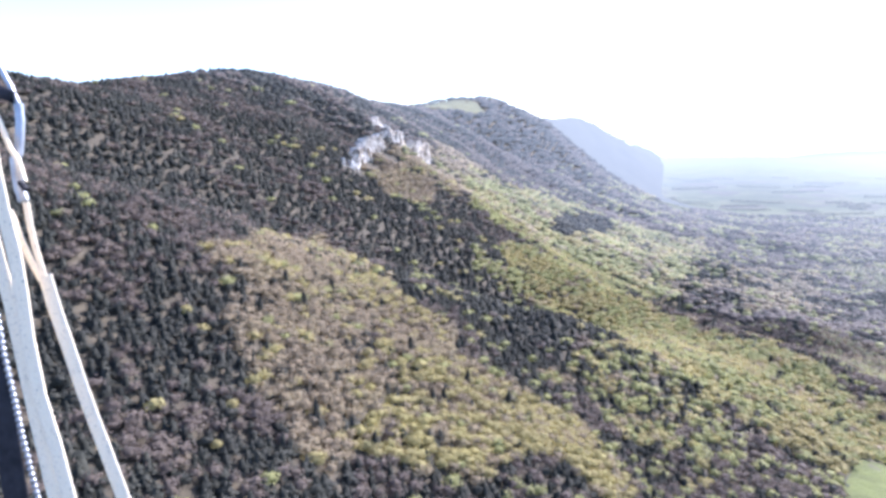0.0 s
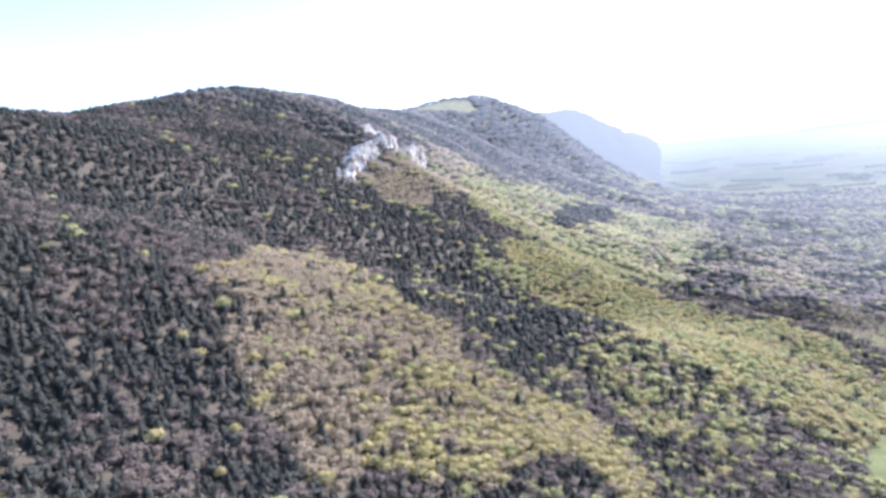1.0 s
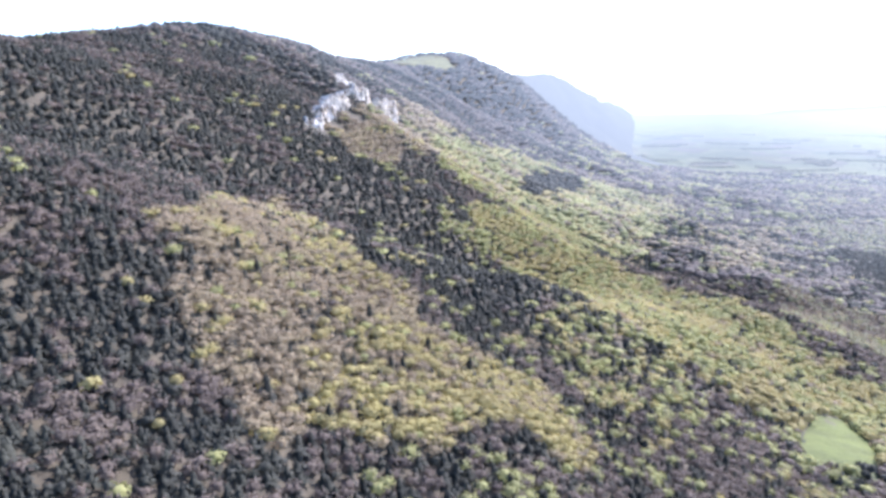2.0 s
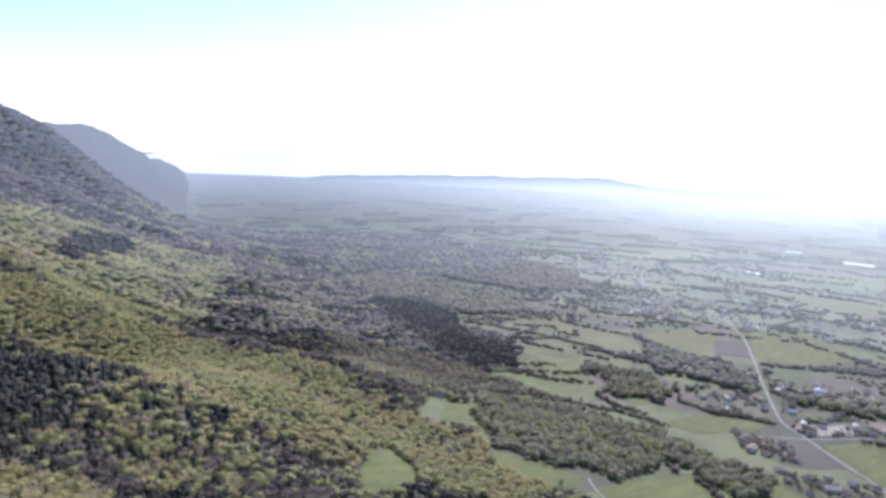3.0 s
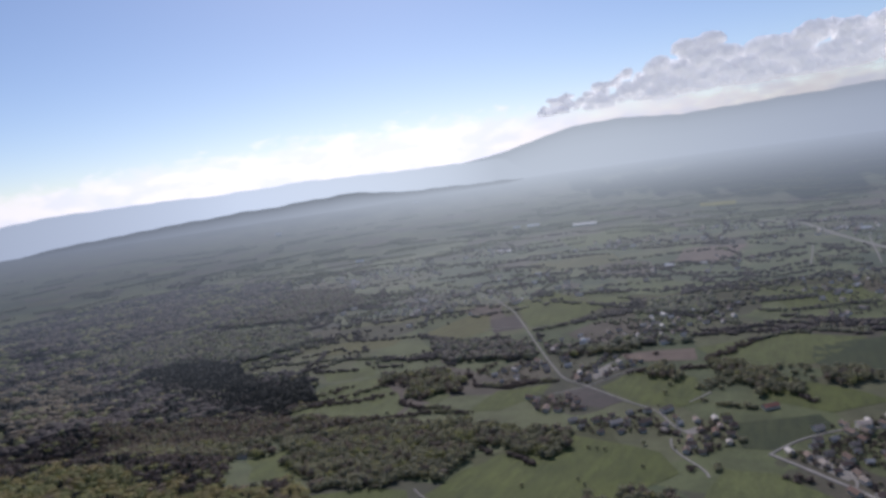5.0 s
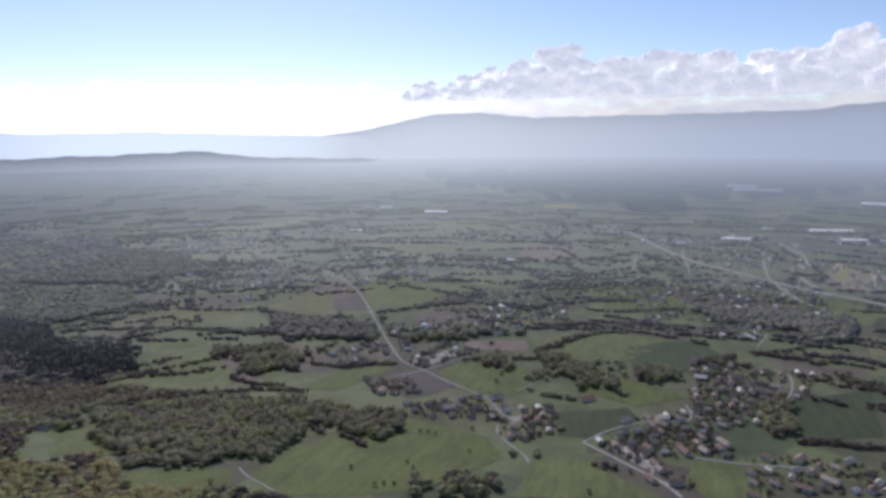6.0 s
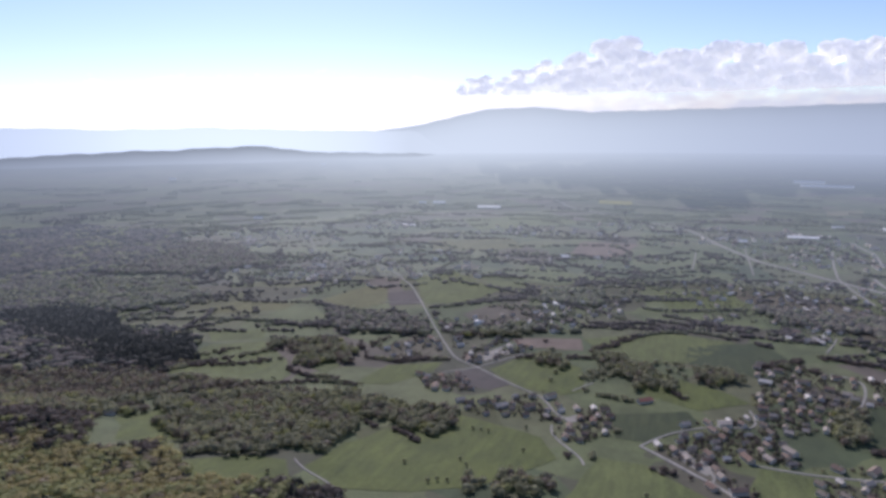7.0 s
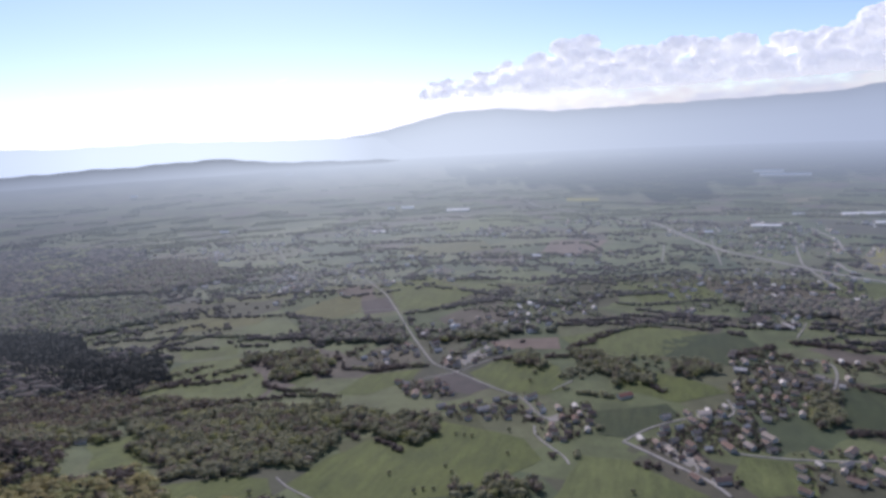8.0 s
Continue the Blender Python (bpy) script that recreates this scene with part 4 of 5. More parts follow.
# White steel, lightened further to stand in for the dome's glint.
TANK_WHITE = wall_material("white_painted_steel", [(0.94, 0.89, 0.80), (0.95, 0.91, 0.83)])
TANK_WHITE.node_tree.nodes["Principled BSDF"].inputs["Metallic"].default_value = 0.0
TANK_WHITE.node_tree.nodes["Principled BSDF"].inputs["Roughness"].default_value = 0.35
GLASS = surface("dark_window_glass", [(0.3, (0.03, 0.035, 0.04)), (0.7, (0.06, 0.065, 0.07))], 0.5, None, 0.15, 0, 0.5)


def block(bm, x0, x1, y0, y1, z0, z1):
    v = [bm.verts.new((x, y, z)) for z in (z0, z1) for x, y in ((x0, y0), (x1, y0), (x1, y1), (x0, y1))]
    for a, b, c, d in ((3, 2, 1, 0), (4, 5, 6, 7), (0, 1, 5, 4), (1, 2, 6, 5), (2, 3, 7, 6), (3, 0, 4, 7)):
        bm.faces.new([v[a], v[b], v[c], v[d]])


def house(length, depth, eaves, rise, roof_mat, name="house", label="", category="house", windows=True):
    """A gabled house standing on its own base: wall, roof, chimney, windows."""
    base = new(name)
    hx, hy = length / 2, depth / 2
    bm = bmesh.new()
    low = [bm.verts.new(p) for p in ((-hx, -hy, -3), (hx, -hy, -3), (hx, hy, -3), (-hx, hy, -3))]
    top = [bm.verts.new(p) for p in ((-hx, -hy, eaves), (hx, -hy, eaves), (hx, hy, eaves), (-hx, hy, eaves))]
    tip = [bm.verts.new((-hx, 0, eaves + rise)), bm.verts.new((hx, 0, eaves + rise))]
    for a, b in ((0, 1), (2, 3)):
        bm.faces.new([low[a], low[b], top[b], top[a]])
    bm.faces.new([low[1], low[2], top[2], tip[1], top[1]])
    bm.faces.new([low[3], low[0], top[0], tip[0], top[3]])
    part("wall", bm, RENDERED, base)
    bm = bmesh.new()
    over, thick = 0.6, 0.3
    slope = rise / hy
    for s in (-1, 1):
        e = (-hx - over, hx + over)
        up = [bm.verts.new(p) for p in ((e[0], s * (hy + over), eaves - slope * over + thick), (e[1], s * (hy + over), eaves - slope * over + thick), (e[1], 0, eaves + rise + thick), (e[0], 0, eaves + rise + thick))]
        dn = [bm.verts.new(v.co - Vector((0, 0, thick - 0.02))) for v in up]
        bm.faces.new(up if s < 0 else up[::-1])
        bm.faces.new(dn[::-1] if s < 0 else dn)
        for i in range(4):
            bm.faces.new([up[i], dn[i], dn[(i + 1) % 4], up[(i + 1) % 4]])
    part("roof", bm, roof_mat, base)
    if windows:
        bm = bmesh.new()
        block(bm, hx * 0.4, hx * 0.4 + 0.8, -0.4, 0.4, eaves + rise * 0.6, eaves + rise + 1.1)
        part("chimney", bm, RENDERED, base)
        for s in (-1, 1):
            for k in (-0.55, 0.0, 0.55):
                bm = bmesh.new()
                block(bm, hx * k - 0.6, hx * k + 0.6, s * hy - 0.05, s * hy + 0.05, eaves - 2.0, eaves - 0.7)
                part("window", bm, GLASS, base)
    return tagged(base, label, category)


def build_villages():
    rng = np.random.RandomState(9)
    shapes = [(9.5, 7.5, 4.0, 2.4), (12, 8.5, 4.8, 2.7), (15, 9.5, 4.8, 3.0), (21, 11, 5.2, 3.2)]
    first, placed, afar = {}, [], []
    for roofs, count, poly in VILLAGES:
        p = np.reshape(poly, (-1, 2)).astype(float)
        turn = rng.uniform(0, 3.14)
        made = 0
        for _ in range(count * 12):
            if made == count:
                break
            x, y = rng.uniform(p[:, 0].min(), p[:, 0].max()), rng.uniform(p[:, 1].min(), p[:, 1].max())
            gap = 17
            if not inside(poly, np.array([x]), np.array([y]))[0] or any(abs(x - a) < gap and abs(y - b) < gap for a, b in placed) or not off_road(np.array([x]), np.array([y]), 8)[0]:
                continue
            placed.append((x, y))
            made += 1
            kind = rng.choice(4, p=[0.42, 0.33, 0.18, 0.07])
            tone = "red" if rng.uniform() < (0.75 if roofs == "red" else 0.35) else "grey"
            far = math.hypot(x, y) > 1450
            key = (kind, tone, False)
            m = pose(x, y, float(height(x, y)), 0, 0, math.degrees(turn + rng.choice([0, 1.571]) + rng.normal(0, 0.15)))
            if far:
                afar.append((m, shapes[kind]))
                continue
            if key not in first:
                first[key] = house(*shapes[kind], RED_ROOF if tone == "red" else GREY_ROOF, windows=True,
                                   label="village house with pale walls and " + ("brown-red tiled roof" if tone == "red" else "grey-brown roof"))
                tagged(first[key], group="village houses")
                first[key].matrix_basis = m
            else:
                copy_thing(first[key], m)
    # far hamlets, each a handful of houses
    for _ in range(64):
        az, r = radians(rng.uniform(28, 112)), rng.uniform(2000, 3250)
        for _ in range(rng.randint(5, 14)):
            x, y = r * math.sin(az) + rng.normal(0, 70), r * math.cos(az) + rng.normal(0, 70)
            if downhill(x, y) > 1500:
                afar.append((pose(x, y, float(height(x, y)) + 1, 0, 0, rng.uniform(0, 180)), shapes[rng.choice(4)]))
    for name, mat, label in (("distant_house_walls", FAR_WALL, "pale walls of distant village houses"), ("distant_house_roofs", FAR_ROOF, "brown and grey roofs of distant village houses")):
        pieces = []
        for m, (length, depth, eaves, rise) in afar:
            hx, hy = length / 2, depth / 2
            if mat is FAR_WALL:
                v = [(sx * hx, sy * hy, z) for z in (-3, eaves + 0.2) for sx, sy in ((-1, -1), (1, -1), (1, 1), (-1, 1))]
                v += [(-hx, 0, eaves + rise), (hx, 0, eaves + rise)]
                f = [(0, 1, 5), (0, 5, 4), (2, 3, 7), (2, 7, 6), (1, 2, 6), (1, 6, 5), (5, 6, 9), (3, 0, 4), (3, 4, 7), (7, 4, 8)]
            else:
                hx, hy = hx + 0.6, hy + 0.6
                v = [(sx * hx, sy * hy, eaves) for sx, sy in ((-1, -1), (1, -1), (1, 1), (-1, 1))] + [(-hx, 0, eaves + rise + 0.4), (hx, 0, eaves + rise + 0.4)]
                f = [(0, 1, 5), (0, 5, 4), (2, 3, 4), (2, 4, 5), (1, 2, 5), (3, 0, 4)]
            pieces.append((np.array([m @ Vector(q) for q in v]), np.array(f)))
        v, f = joined(pieces)
        # Walls and roofs here get the painted haze too.
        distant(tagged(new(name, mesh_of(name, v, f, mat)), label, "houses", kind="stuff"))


build_villages()


def shed(ends):
    """A long pale industrial hall."""
    (ax, ay), (bx, by) = np.reshape(ends, (2, 2))
    length, r = math.hypot(bx - ax, by - ay), math.hypot(ax, ay)
    ob = house(max(length, 26), min(46, max(18, length * 0.35)), 3.5, 5 if r < 3400 else 7, WHITE_ROOF, "warehouse", "long pale-roofed industrial hall on the plain", "warehouse", False)
    x, y = (ax + bx) / 2, (ay + by) / 2
    ob.matrix_basis = pose(x, y, float(height(x, y)), 0, 0, math.degrees(math.atan2(by - ay, bx - ax)))
    tagged(ob, group="industrial halls")
    # Halls are veiled by haze emission in their materials.
    for piece in ob.children:
        distant(piece, ob.matrix_basis)


def tank(at):
    """A white domed water tower."""
    base = new("storage_tank")
    bm = bmesh.new()
    bmesh.ops.create_cone(bm, cap_ends=True, segments=24, radius1=7.5, radius2=7.5, depth=9, matrix=Matrix.Translation((0, 0, 4)))
    part("wall", bm, TANK_WHITE, base)
    bm = bmesh.new()
    bmesh.ops.create_uvsphere(bm, u_segments=24, v_segments=10, radius=8)
    bmesh.ops.delete(bm, geom=[v for v in bm.verts if v.co.z < -0.01], context="VERTS")
    for v in bm.verts:
        v.co.z = v.co.z * 0.8 + 8.5
    part("dome", bm, TANK_WHITE, base, "bright white dome")
    base.matrix_basis = pose(at[0], at[1], float(height(at[0], at[1])))
    tagged(base, "white domed tank standing among village trees", "tank")


BARN_ROOF = wall_material("red_painted_roof", [(0.38, 0.17, 0.125), (0.42, 0.2, 0.15)])


def barn(at):
    ob = house(24, 12, 4.5, 3.4, BARN_ROOF, "barn", "long barn with reddish roof in a field", "barn")
    ob.matrix_basis = pose(at[0], at[1], float(height(at[0], at[1])), 0, 0, -55)


def farm(at):
    ob = house(15, 9, 4.5, 3.0, GREY_ROOF, "farmhouse", "farmhouse with grey roof beside the woods", "house")
    ob.matrix_basis = pose(at[0], at[1], float(height(at[0], at[1])), 0, 0, -40)


def house_at(at):
    ob = house(18, 13, 7.5, 2.4, GREY_ROOF, "house", "large white house with pale roof in the village", "house")
    ob.matrix_basis = pose(at[0], at[1], float(height(at[0], at[1])), 0, 0, -70)


shed([3988, -457, 3959, -601])
shed([3927, -481, 3895, -720])
shed([3296, -722, 3323, -904])
shed([3046, -784, 3059, -884])
shed([3414, 1404, 3431, 1336])
shed([2812, 1321, 2814, 1256])
shed([2975, 2853, 3000, 2827])
shed([3053, -928, 3070, -981])
shed([3689, -1036, 3638, -1194])
shed([4221, 1809, 4232, 1781])
shed([3675, 2274, 3693, 2245])
shed([3384, 1475, 3392, 1435])
shed([3428, 1144, 3448, 1021])
shed([2959, -317, 2959, -429])
shed([3279, -526, 3278, -575])
shed([2302, 474, 2299, 443])
shed([2783, 2137, 2786, 2091])
shed([2822, -126, 2828, -162])
tank([1428, 504])
barn([1110, 109])
farm([707, 843])
farm([2198, 2031])
house_at([1057, -11])
farm([1321, 1274])


# ---- cliffs ----
def crag(wide, tall, seed):
    """A broken limestone face set into the slope: ribs, cracks and ledges, with a ragged top."""
    rng = np.random.RandomState(seed)
    nx, nz, o = int(wide / 1.3), int(tall / 1.6), rng.uniform(0, 50)
    rows = []
    for j in range(nz + 1):
        for i in range(nx + 1):
            u, v = i / nx, j / nz
            x = (u - 0.5) * wide
            top = tall * (0.55 + 0.45 * math.sin(math.pi * min(max(u, 0.02), 0.98)) ** 0.4) * (0.8 + 0.4 * noise.noise(Vector((x * 0.09 + o, 0, 3))) + 0.25 * noise.noise(Vector((x * 0.35, o, 7))))
            z = -8 + v * (top + 8)
            rib = abs(noise.noise(Vector((x * 0.10 + o, z * 0.018, 0)))) * 13 + abs(noise.noise(Vector((x * 0.3, z * 0.05 + o, 2)))) * 6
            ledge = 2.2 * math.floor(z / 9 + 1.5 * noise.noise(Vector((x * 0.05, o, 0)))) + 0.8 * noise.noise(Vector((x * 0.5, o, z * 0.5)))
            rows.append((x + noise.noise(Vector((o, x, z * 0.2))), rib + ledge * 0.6 + 14 * abs(2 * u - 1) ** 4, z))
    back = [(x, 34, z - 2) for x, y, z in rows[-(nx + 1):]]
    bm = bmesh.new()
    vs = [bm.verts.new(q) for q in rows + back]
    for j in range(nz + 1):
        for i in range(nx):
            k = j * (nx + 1) + i
            bm.faces.new([vs[k], vs[k + 1], vs[k + nx + 2], vs[k + nx + 1]])
    return bm


def cliff(at, wide, tall, seed, turn):
    ob = part("limestone_cliff", crag(wide, tall, seed), ROCK)
    ob.matrix_basis = pose(at[0], at[1], float(height(at[0], at[1])) - 4, 0, 0, turn)
    # Haze is painted over the rock as emission.
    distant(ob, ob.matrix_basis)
    tagged(ob, "pale broken limestone cliff breaking out of the forest", "cliff", "limestone cliffs")


cliff([-164, 1178], 55, 26, 3, 40)
cliff([-151, 1253], 72, 38, 4, 47)
cliff([-130, 1332], 82, 47, 5, 54)
cliff([-105, 1447], 82, 43, 6, 44)
cliff([-149, 1514], 67, 34, 7, 51)
cliff([-137, 1604], 50, 28, 8, 41)
cliff([-63, 1510], 58, 49, 9, 48)
cliff([-40, 1552], 68, 59, 10, 55)


# ---- the far plain, haze painted on as emission ----
def far_plain():
    rings, turns = np.arange(2000, 4870, 22.0), np.radians(np.arange(6, 150, 0.5))
    rr, aa = np.meshgrid(rings, turns, indexing="ij")
    x, y = 25 + rr * np.sin(aa), 35 + rr * np.cos(aa)
    deg = np.degrees(aa)
    z = height(x, y) + 0.25 * smooth(2000, 2100, rr) - 0.1 - 6 * (deg < 18.5) * (rr < 3390)
    n, k = rr.shape
    i, j = np.meshgrid(np.arange(n - 1), np.arange(k - 1), indexing="ij")
    quads = np.stack([i * k + j, (i + 1) * k + j, (i + 1) * k + j + 1, i * k + j + 1], -1).reshape(-1, 4)
    me = mesh_of("backdrop_plain", np.stack([x, y, z], -1).reshape(-1, 3), quads, LAND, True)
    grow = far_reach(rr) / rr
    plan = np.stack([25 + (x - 25) * grow, 35 + (y - 35) * grow, 0 * x], -1).reshape(-1, 3)
    me.attributes.new("plan", "FLOAT_VECTOR", "POINT").data.foreach_set("vector", plan.ravel().astype(np.float32))
    me.attributes.new("wooded", "FLOAT", "POINT").data.foreach_set("value", smooth(1080, 850, downhill(x, y)).ravel().astype(np.float32))
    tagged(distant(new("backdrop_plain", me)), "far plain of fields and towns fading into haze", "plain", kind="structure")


far_plain()


def far_belts():
    """Tree belts of the far plain, paled by haze emission in their material."""
    rng = np.random.RandomState(23)
    spots = []
    for _ in range(400):
        az, r = radians(rng.uniform(18, 122)), 3200 + 900 * rng.uniform() ** 0.9
        squeeze = 1 + 0.0104 * max(r - FAR, 0)
        length = rng.uniform(40, 330) * r / far_reach(r)
        s = np.arange(-length / 2, length / 2, 11.0)
        cx, cy = r * math.sin(az), r * math.cos(az)
        a = az + math.pi / 2 + rng.normal(0, 0.3 / squeeze)
        x, y = cx + s * math.sin(a) + rng.normal(0, 2, len(s)), cy + s * math.cos(a) + rng.normal(0, 2, len(s))
        big = r / far_reach(r)
        spots.append(np.stack([x, y, rng.uniform(14, 24, len(s)) * (0.4 + 0.6 * big), rng.uniform(7, 13, len(s)) * (0.3 + 0.7 * big)], 1))
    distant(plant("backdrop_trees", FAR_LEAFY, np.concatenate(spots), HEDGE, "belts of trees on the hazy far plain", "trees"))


far_belts()


def far_mountain():
    """The end of the mountain with its steep front, paled by painted haze."""
    rings, turns = np.arange(3460, 4860, 18.0), np.radians(np.arange(-4, 23, 0.3))
    rr, aa = np.meshgrid(rings, turns, indexing="ij")
    x, y = 25 + rr * np.sin(aa), 35 + rr * np.cos(aa)
    z = height(x, y)
    z = z + 62 * smooth(3520, 4050, rr) * smooth(math.radians(5), math.radians(11), aa) * smooth(math.radians(18.6), math.radians(15.6), aa)
    rise = z - (EYE_Z - rr * EYE_Z / far_reach(rr))
    z = z + 9 * smooth(3460, 3560, rr) - 1 - 14 * smooth(22, 3, rise) + smooth(40, 90, rise) * (4 * waves(x, y, 90, 81) + 2 * waves(x, y, 35, 82))
    n, k = rr.shape
    i, j = np.meshgrid(np.arange(n - 1), np.arange(k - 1), indexing="ij")
    quads = np.stack([i * k + j, (i + 1) * k + j, (i + 1) * k + j + 1, i * k + j + 1], -1).reshape(-1, 4)
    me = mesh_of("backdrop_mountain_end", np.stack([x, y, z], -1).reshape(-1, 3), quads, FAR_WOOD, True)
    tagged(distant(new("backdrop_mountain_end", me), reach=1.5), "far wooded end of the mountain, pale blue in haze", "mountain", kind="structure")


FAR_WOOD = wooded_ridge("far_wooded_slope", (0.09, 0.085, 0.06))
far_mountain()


# ---- far hills ----
def ridge(name, azimuths, rises, r, foot, haze_depth, light, label):
    """A long hill on the horizon: a crest over a sloping front and back."""
    az = np.arange(azimuths[0], azimuths[-1], 0.25)
    el = np.interp(az, azimuths, rises) + 0.06 * waves(az * 60, az * 0, 160, 71)
    a = np.radians(az)
    rows = []
    shares = (0.0, 0.2, 0.4, 0.6, 0.8, 0.93, 1.0, 0.4)
    for rr, share in zip((r - 260, r - 200, r - 150, r - 105, r - 55, r - 20, r, r + 80), shares):
        top = EYE_Z - 5 + r * np.tan(np.radians(el))
        low = EYE_Z - 5 + r * math.tan(radians(foot))
        z = low + (top - low) * share
        rows.append(np.stack([25 + rr * np.sin(a), 35 + rr * np.cos(a), z], 1))
    n = len(az)
    i = np.arange(n - 1)
    f = np.concatenate([np.stack([k * n + i, k * n + i + 1, (k + 1) * n + i + 1, (k + 1) * n + i], 1) for k in range(len(rows) - 1)])
    hill = new(name, mesh_of(name, np.concatenate(rows), f[:, ::-1], FAR_WOOD, True))
    # Painted haze thickens towards the foot; light scales its glow by bearing.
    distant(hill, reach=np.repeat([haze_depth * (1 - 0.52 * q ** 1.5) for q in shares], n), light=np.tile(np.interp(az, [44, 66], [light, 1.0]), len(shares)))
    tagged(hill, label, "hills", kind="structure")


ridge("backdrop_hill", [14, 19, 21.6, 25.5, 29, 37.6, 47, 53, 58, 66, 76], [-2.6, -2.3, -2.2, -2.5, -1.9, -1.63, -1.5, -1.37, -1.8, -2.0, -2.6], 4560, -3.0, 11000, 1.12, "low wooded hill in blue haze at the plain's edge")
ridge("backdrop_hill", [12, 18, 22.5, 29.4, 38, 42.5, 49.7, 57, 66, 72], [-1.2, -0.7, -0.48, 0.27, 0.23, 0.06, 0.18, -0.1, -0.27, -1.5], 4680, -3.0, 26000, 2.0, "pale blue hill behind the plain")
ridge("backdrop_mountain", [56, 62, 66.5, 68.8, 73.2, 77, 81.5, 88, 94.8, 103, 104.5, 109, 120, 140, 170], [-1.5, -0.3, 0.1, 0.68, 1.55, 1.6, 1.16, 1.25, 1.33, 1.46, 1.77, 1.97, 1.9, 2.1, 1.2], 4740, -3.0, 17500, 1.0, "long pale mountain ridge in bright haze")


# ---- clouds ----
def puff_cloud(az0, az1, low, high, count, size, seed, flat=0.66):
    """A heaped cloud over the far mountain: many lumpy puffs on a level base."""
    rng = np.random.RandomState(seed)
    r = 4790.0
    pieces = []
    for _ in range(count):
        u = rng.uniform()
        crown = math.sin(math.pi * min(max(u, 0.03), 0.97)) ** 0.4 * (0.9 + 0.1 * math.sin(u * 13 + seed))
        v = rng.uniform() ** 0.8
        az, el = radians(az0 + (az1 - az0) * u), low + (high - low) * v * crown
        s = 1.3 * size * rng.uniform(0.6, 1.15) * (1 - 0.35 * v)
        q, f = ico(2, rng.randint(1 << 30), 0.0)
        shift = rng.uniform(-50, 50, 3)
        bulge = np.array([noise.fractal(Vector(p * 1.9 + shift), 0.8, 2.1, 5) for p in q])
        q = q * (1 + 0.2 * bulge[:, None]) * (s, s, s * flat)
        base = EYE_Z + r * math.tan(radians(low))
        at = np.array([25 + (r + rng.uniform(-60, 30)) * math.sin(az), 35 + (r + rng.uniform(-60, 30)) * math.cos(az), EYE_Z + r * math.tan(radians(el))])
        q = q + at
        q[:, 2] = np.where(q[:, 2] < base, base - 0.15 * (base - q[:, 2]), q[:, 2])
        pieces.append((q, f))
    v, f = joined(pieces)
    cloud = new("cloud", mesh_of("cloud", v, f, GLOWING_CLOUD, True))
    grown = cloud.modifiers.new("grown", "REMESH")
    grown.mode, grown.voxel_size, grown.use_smooth_shade = "VOXEL", 6.5, True
    billow = bpy.data.textures.new("billow", "CLOUDS")
    billow.noise_scale, billow.noise_depth = 38.0, 4
    lumps = cloud.modifiers.new("lumps", "DISPLACE")
    lumps.texture, lumps.texture_coords, lumps.strength, lumps.mid_level = billow, "LOCAL", min(34.0, size * 0.42), 0.5
    curls = bpy.data.textures.new("curls", "CLOUDS")
    curls.noise_scale, curls.noise_depth = 15.0, 3
    fine = cloud.modifiers.new("curls", "DISPLACE")
    fine.texture, fine.texture_coords, fine.strength, fine.mid_level = curls, "LOCAL", min(11.0, size * 0.14), 0.5
    tagged(cloud, "white heaped cloud with grey base over the mountain", "cloud", "clouds along the horizon", "structure")


puff_cloud(70.3, 76, 2.6, 4.3, 50, 36, 1)
puff_cloud(74, 81, 2.6, 5.2, 70, 46, 7)
puff_cloud(78.5, 89.5, 2.8, 6.9, 110, 80, 2)
puff_cloud(86.5, 99, 2.7, 6.2, 110, 80, 3)
puff_cloud(97, 103, 2.7, 6.1, 70, 62, 4)
puff_cloud(101, 116, 2.8, 7.3, 120, 92, 5)
puff_cloud(113, 140, 2.9, 7.6, 130, 120, 6)


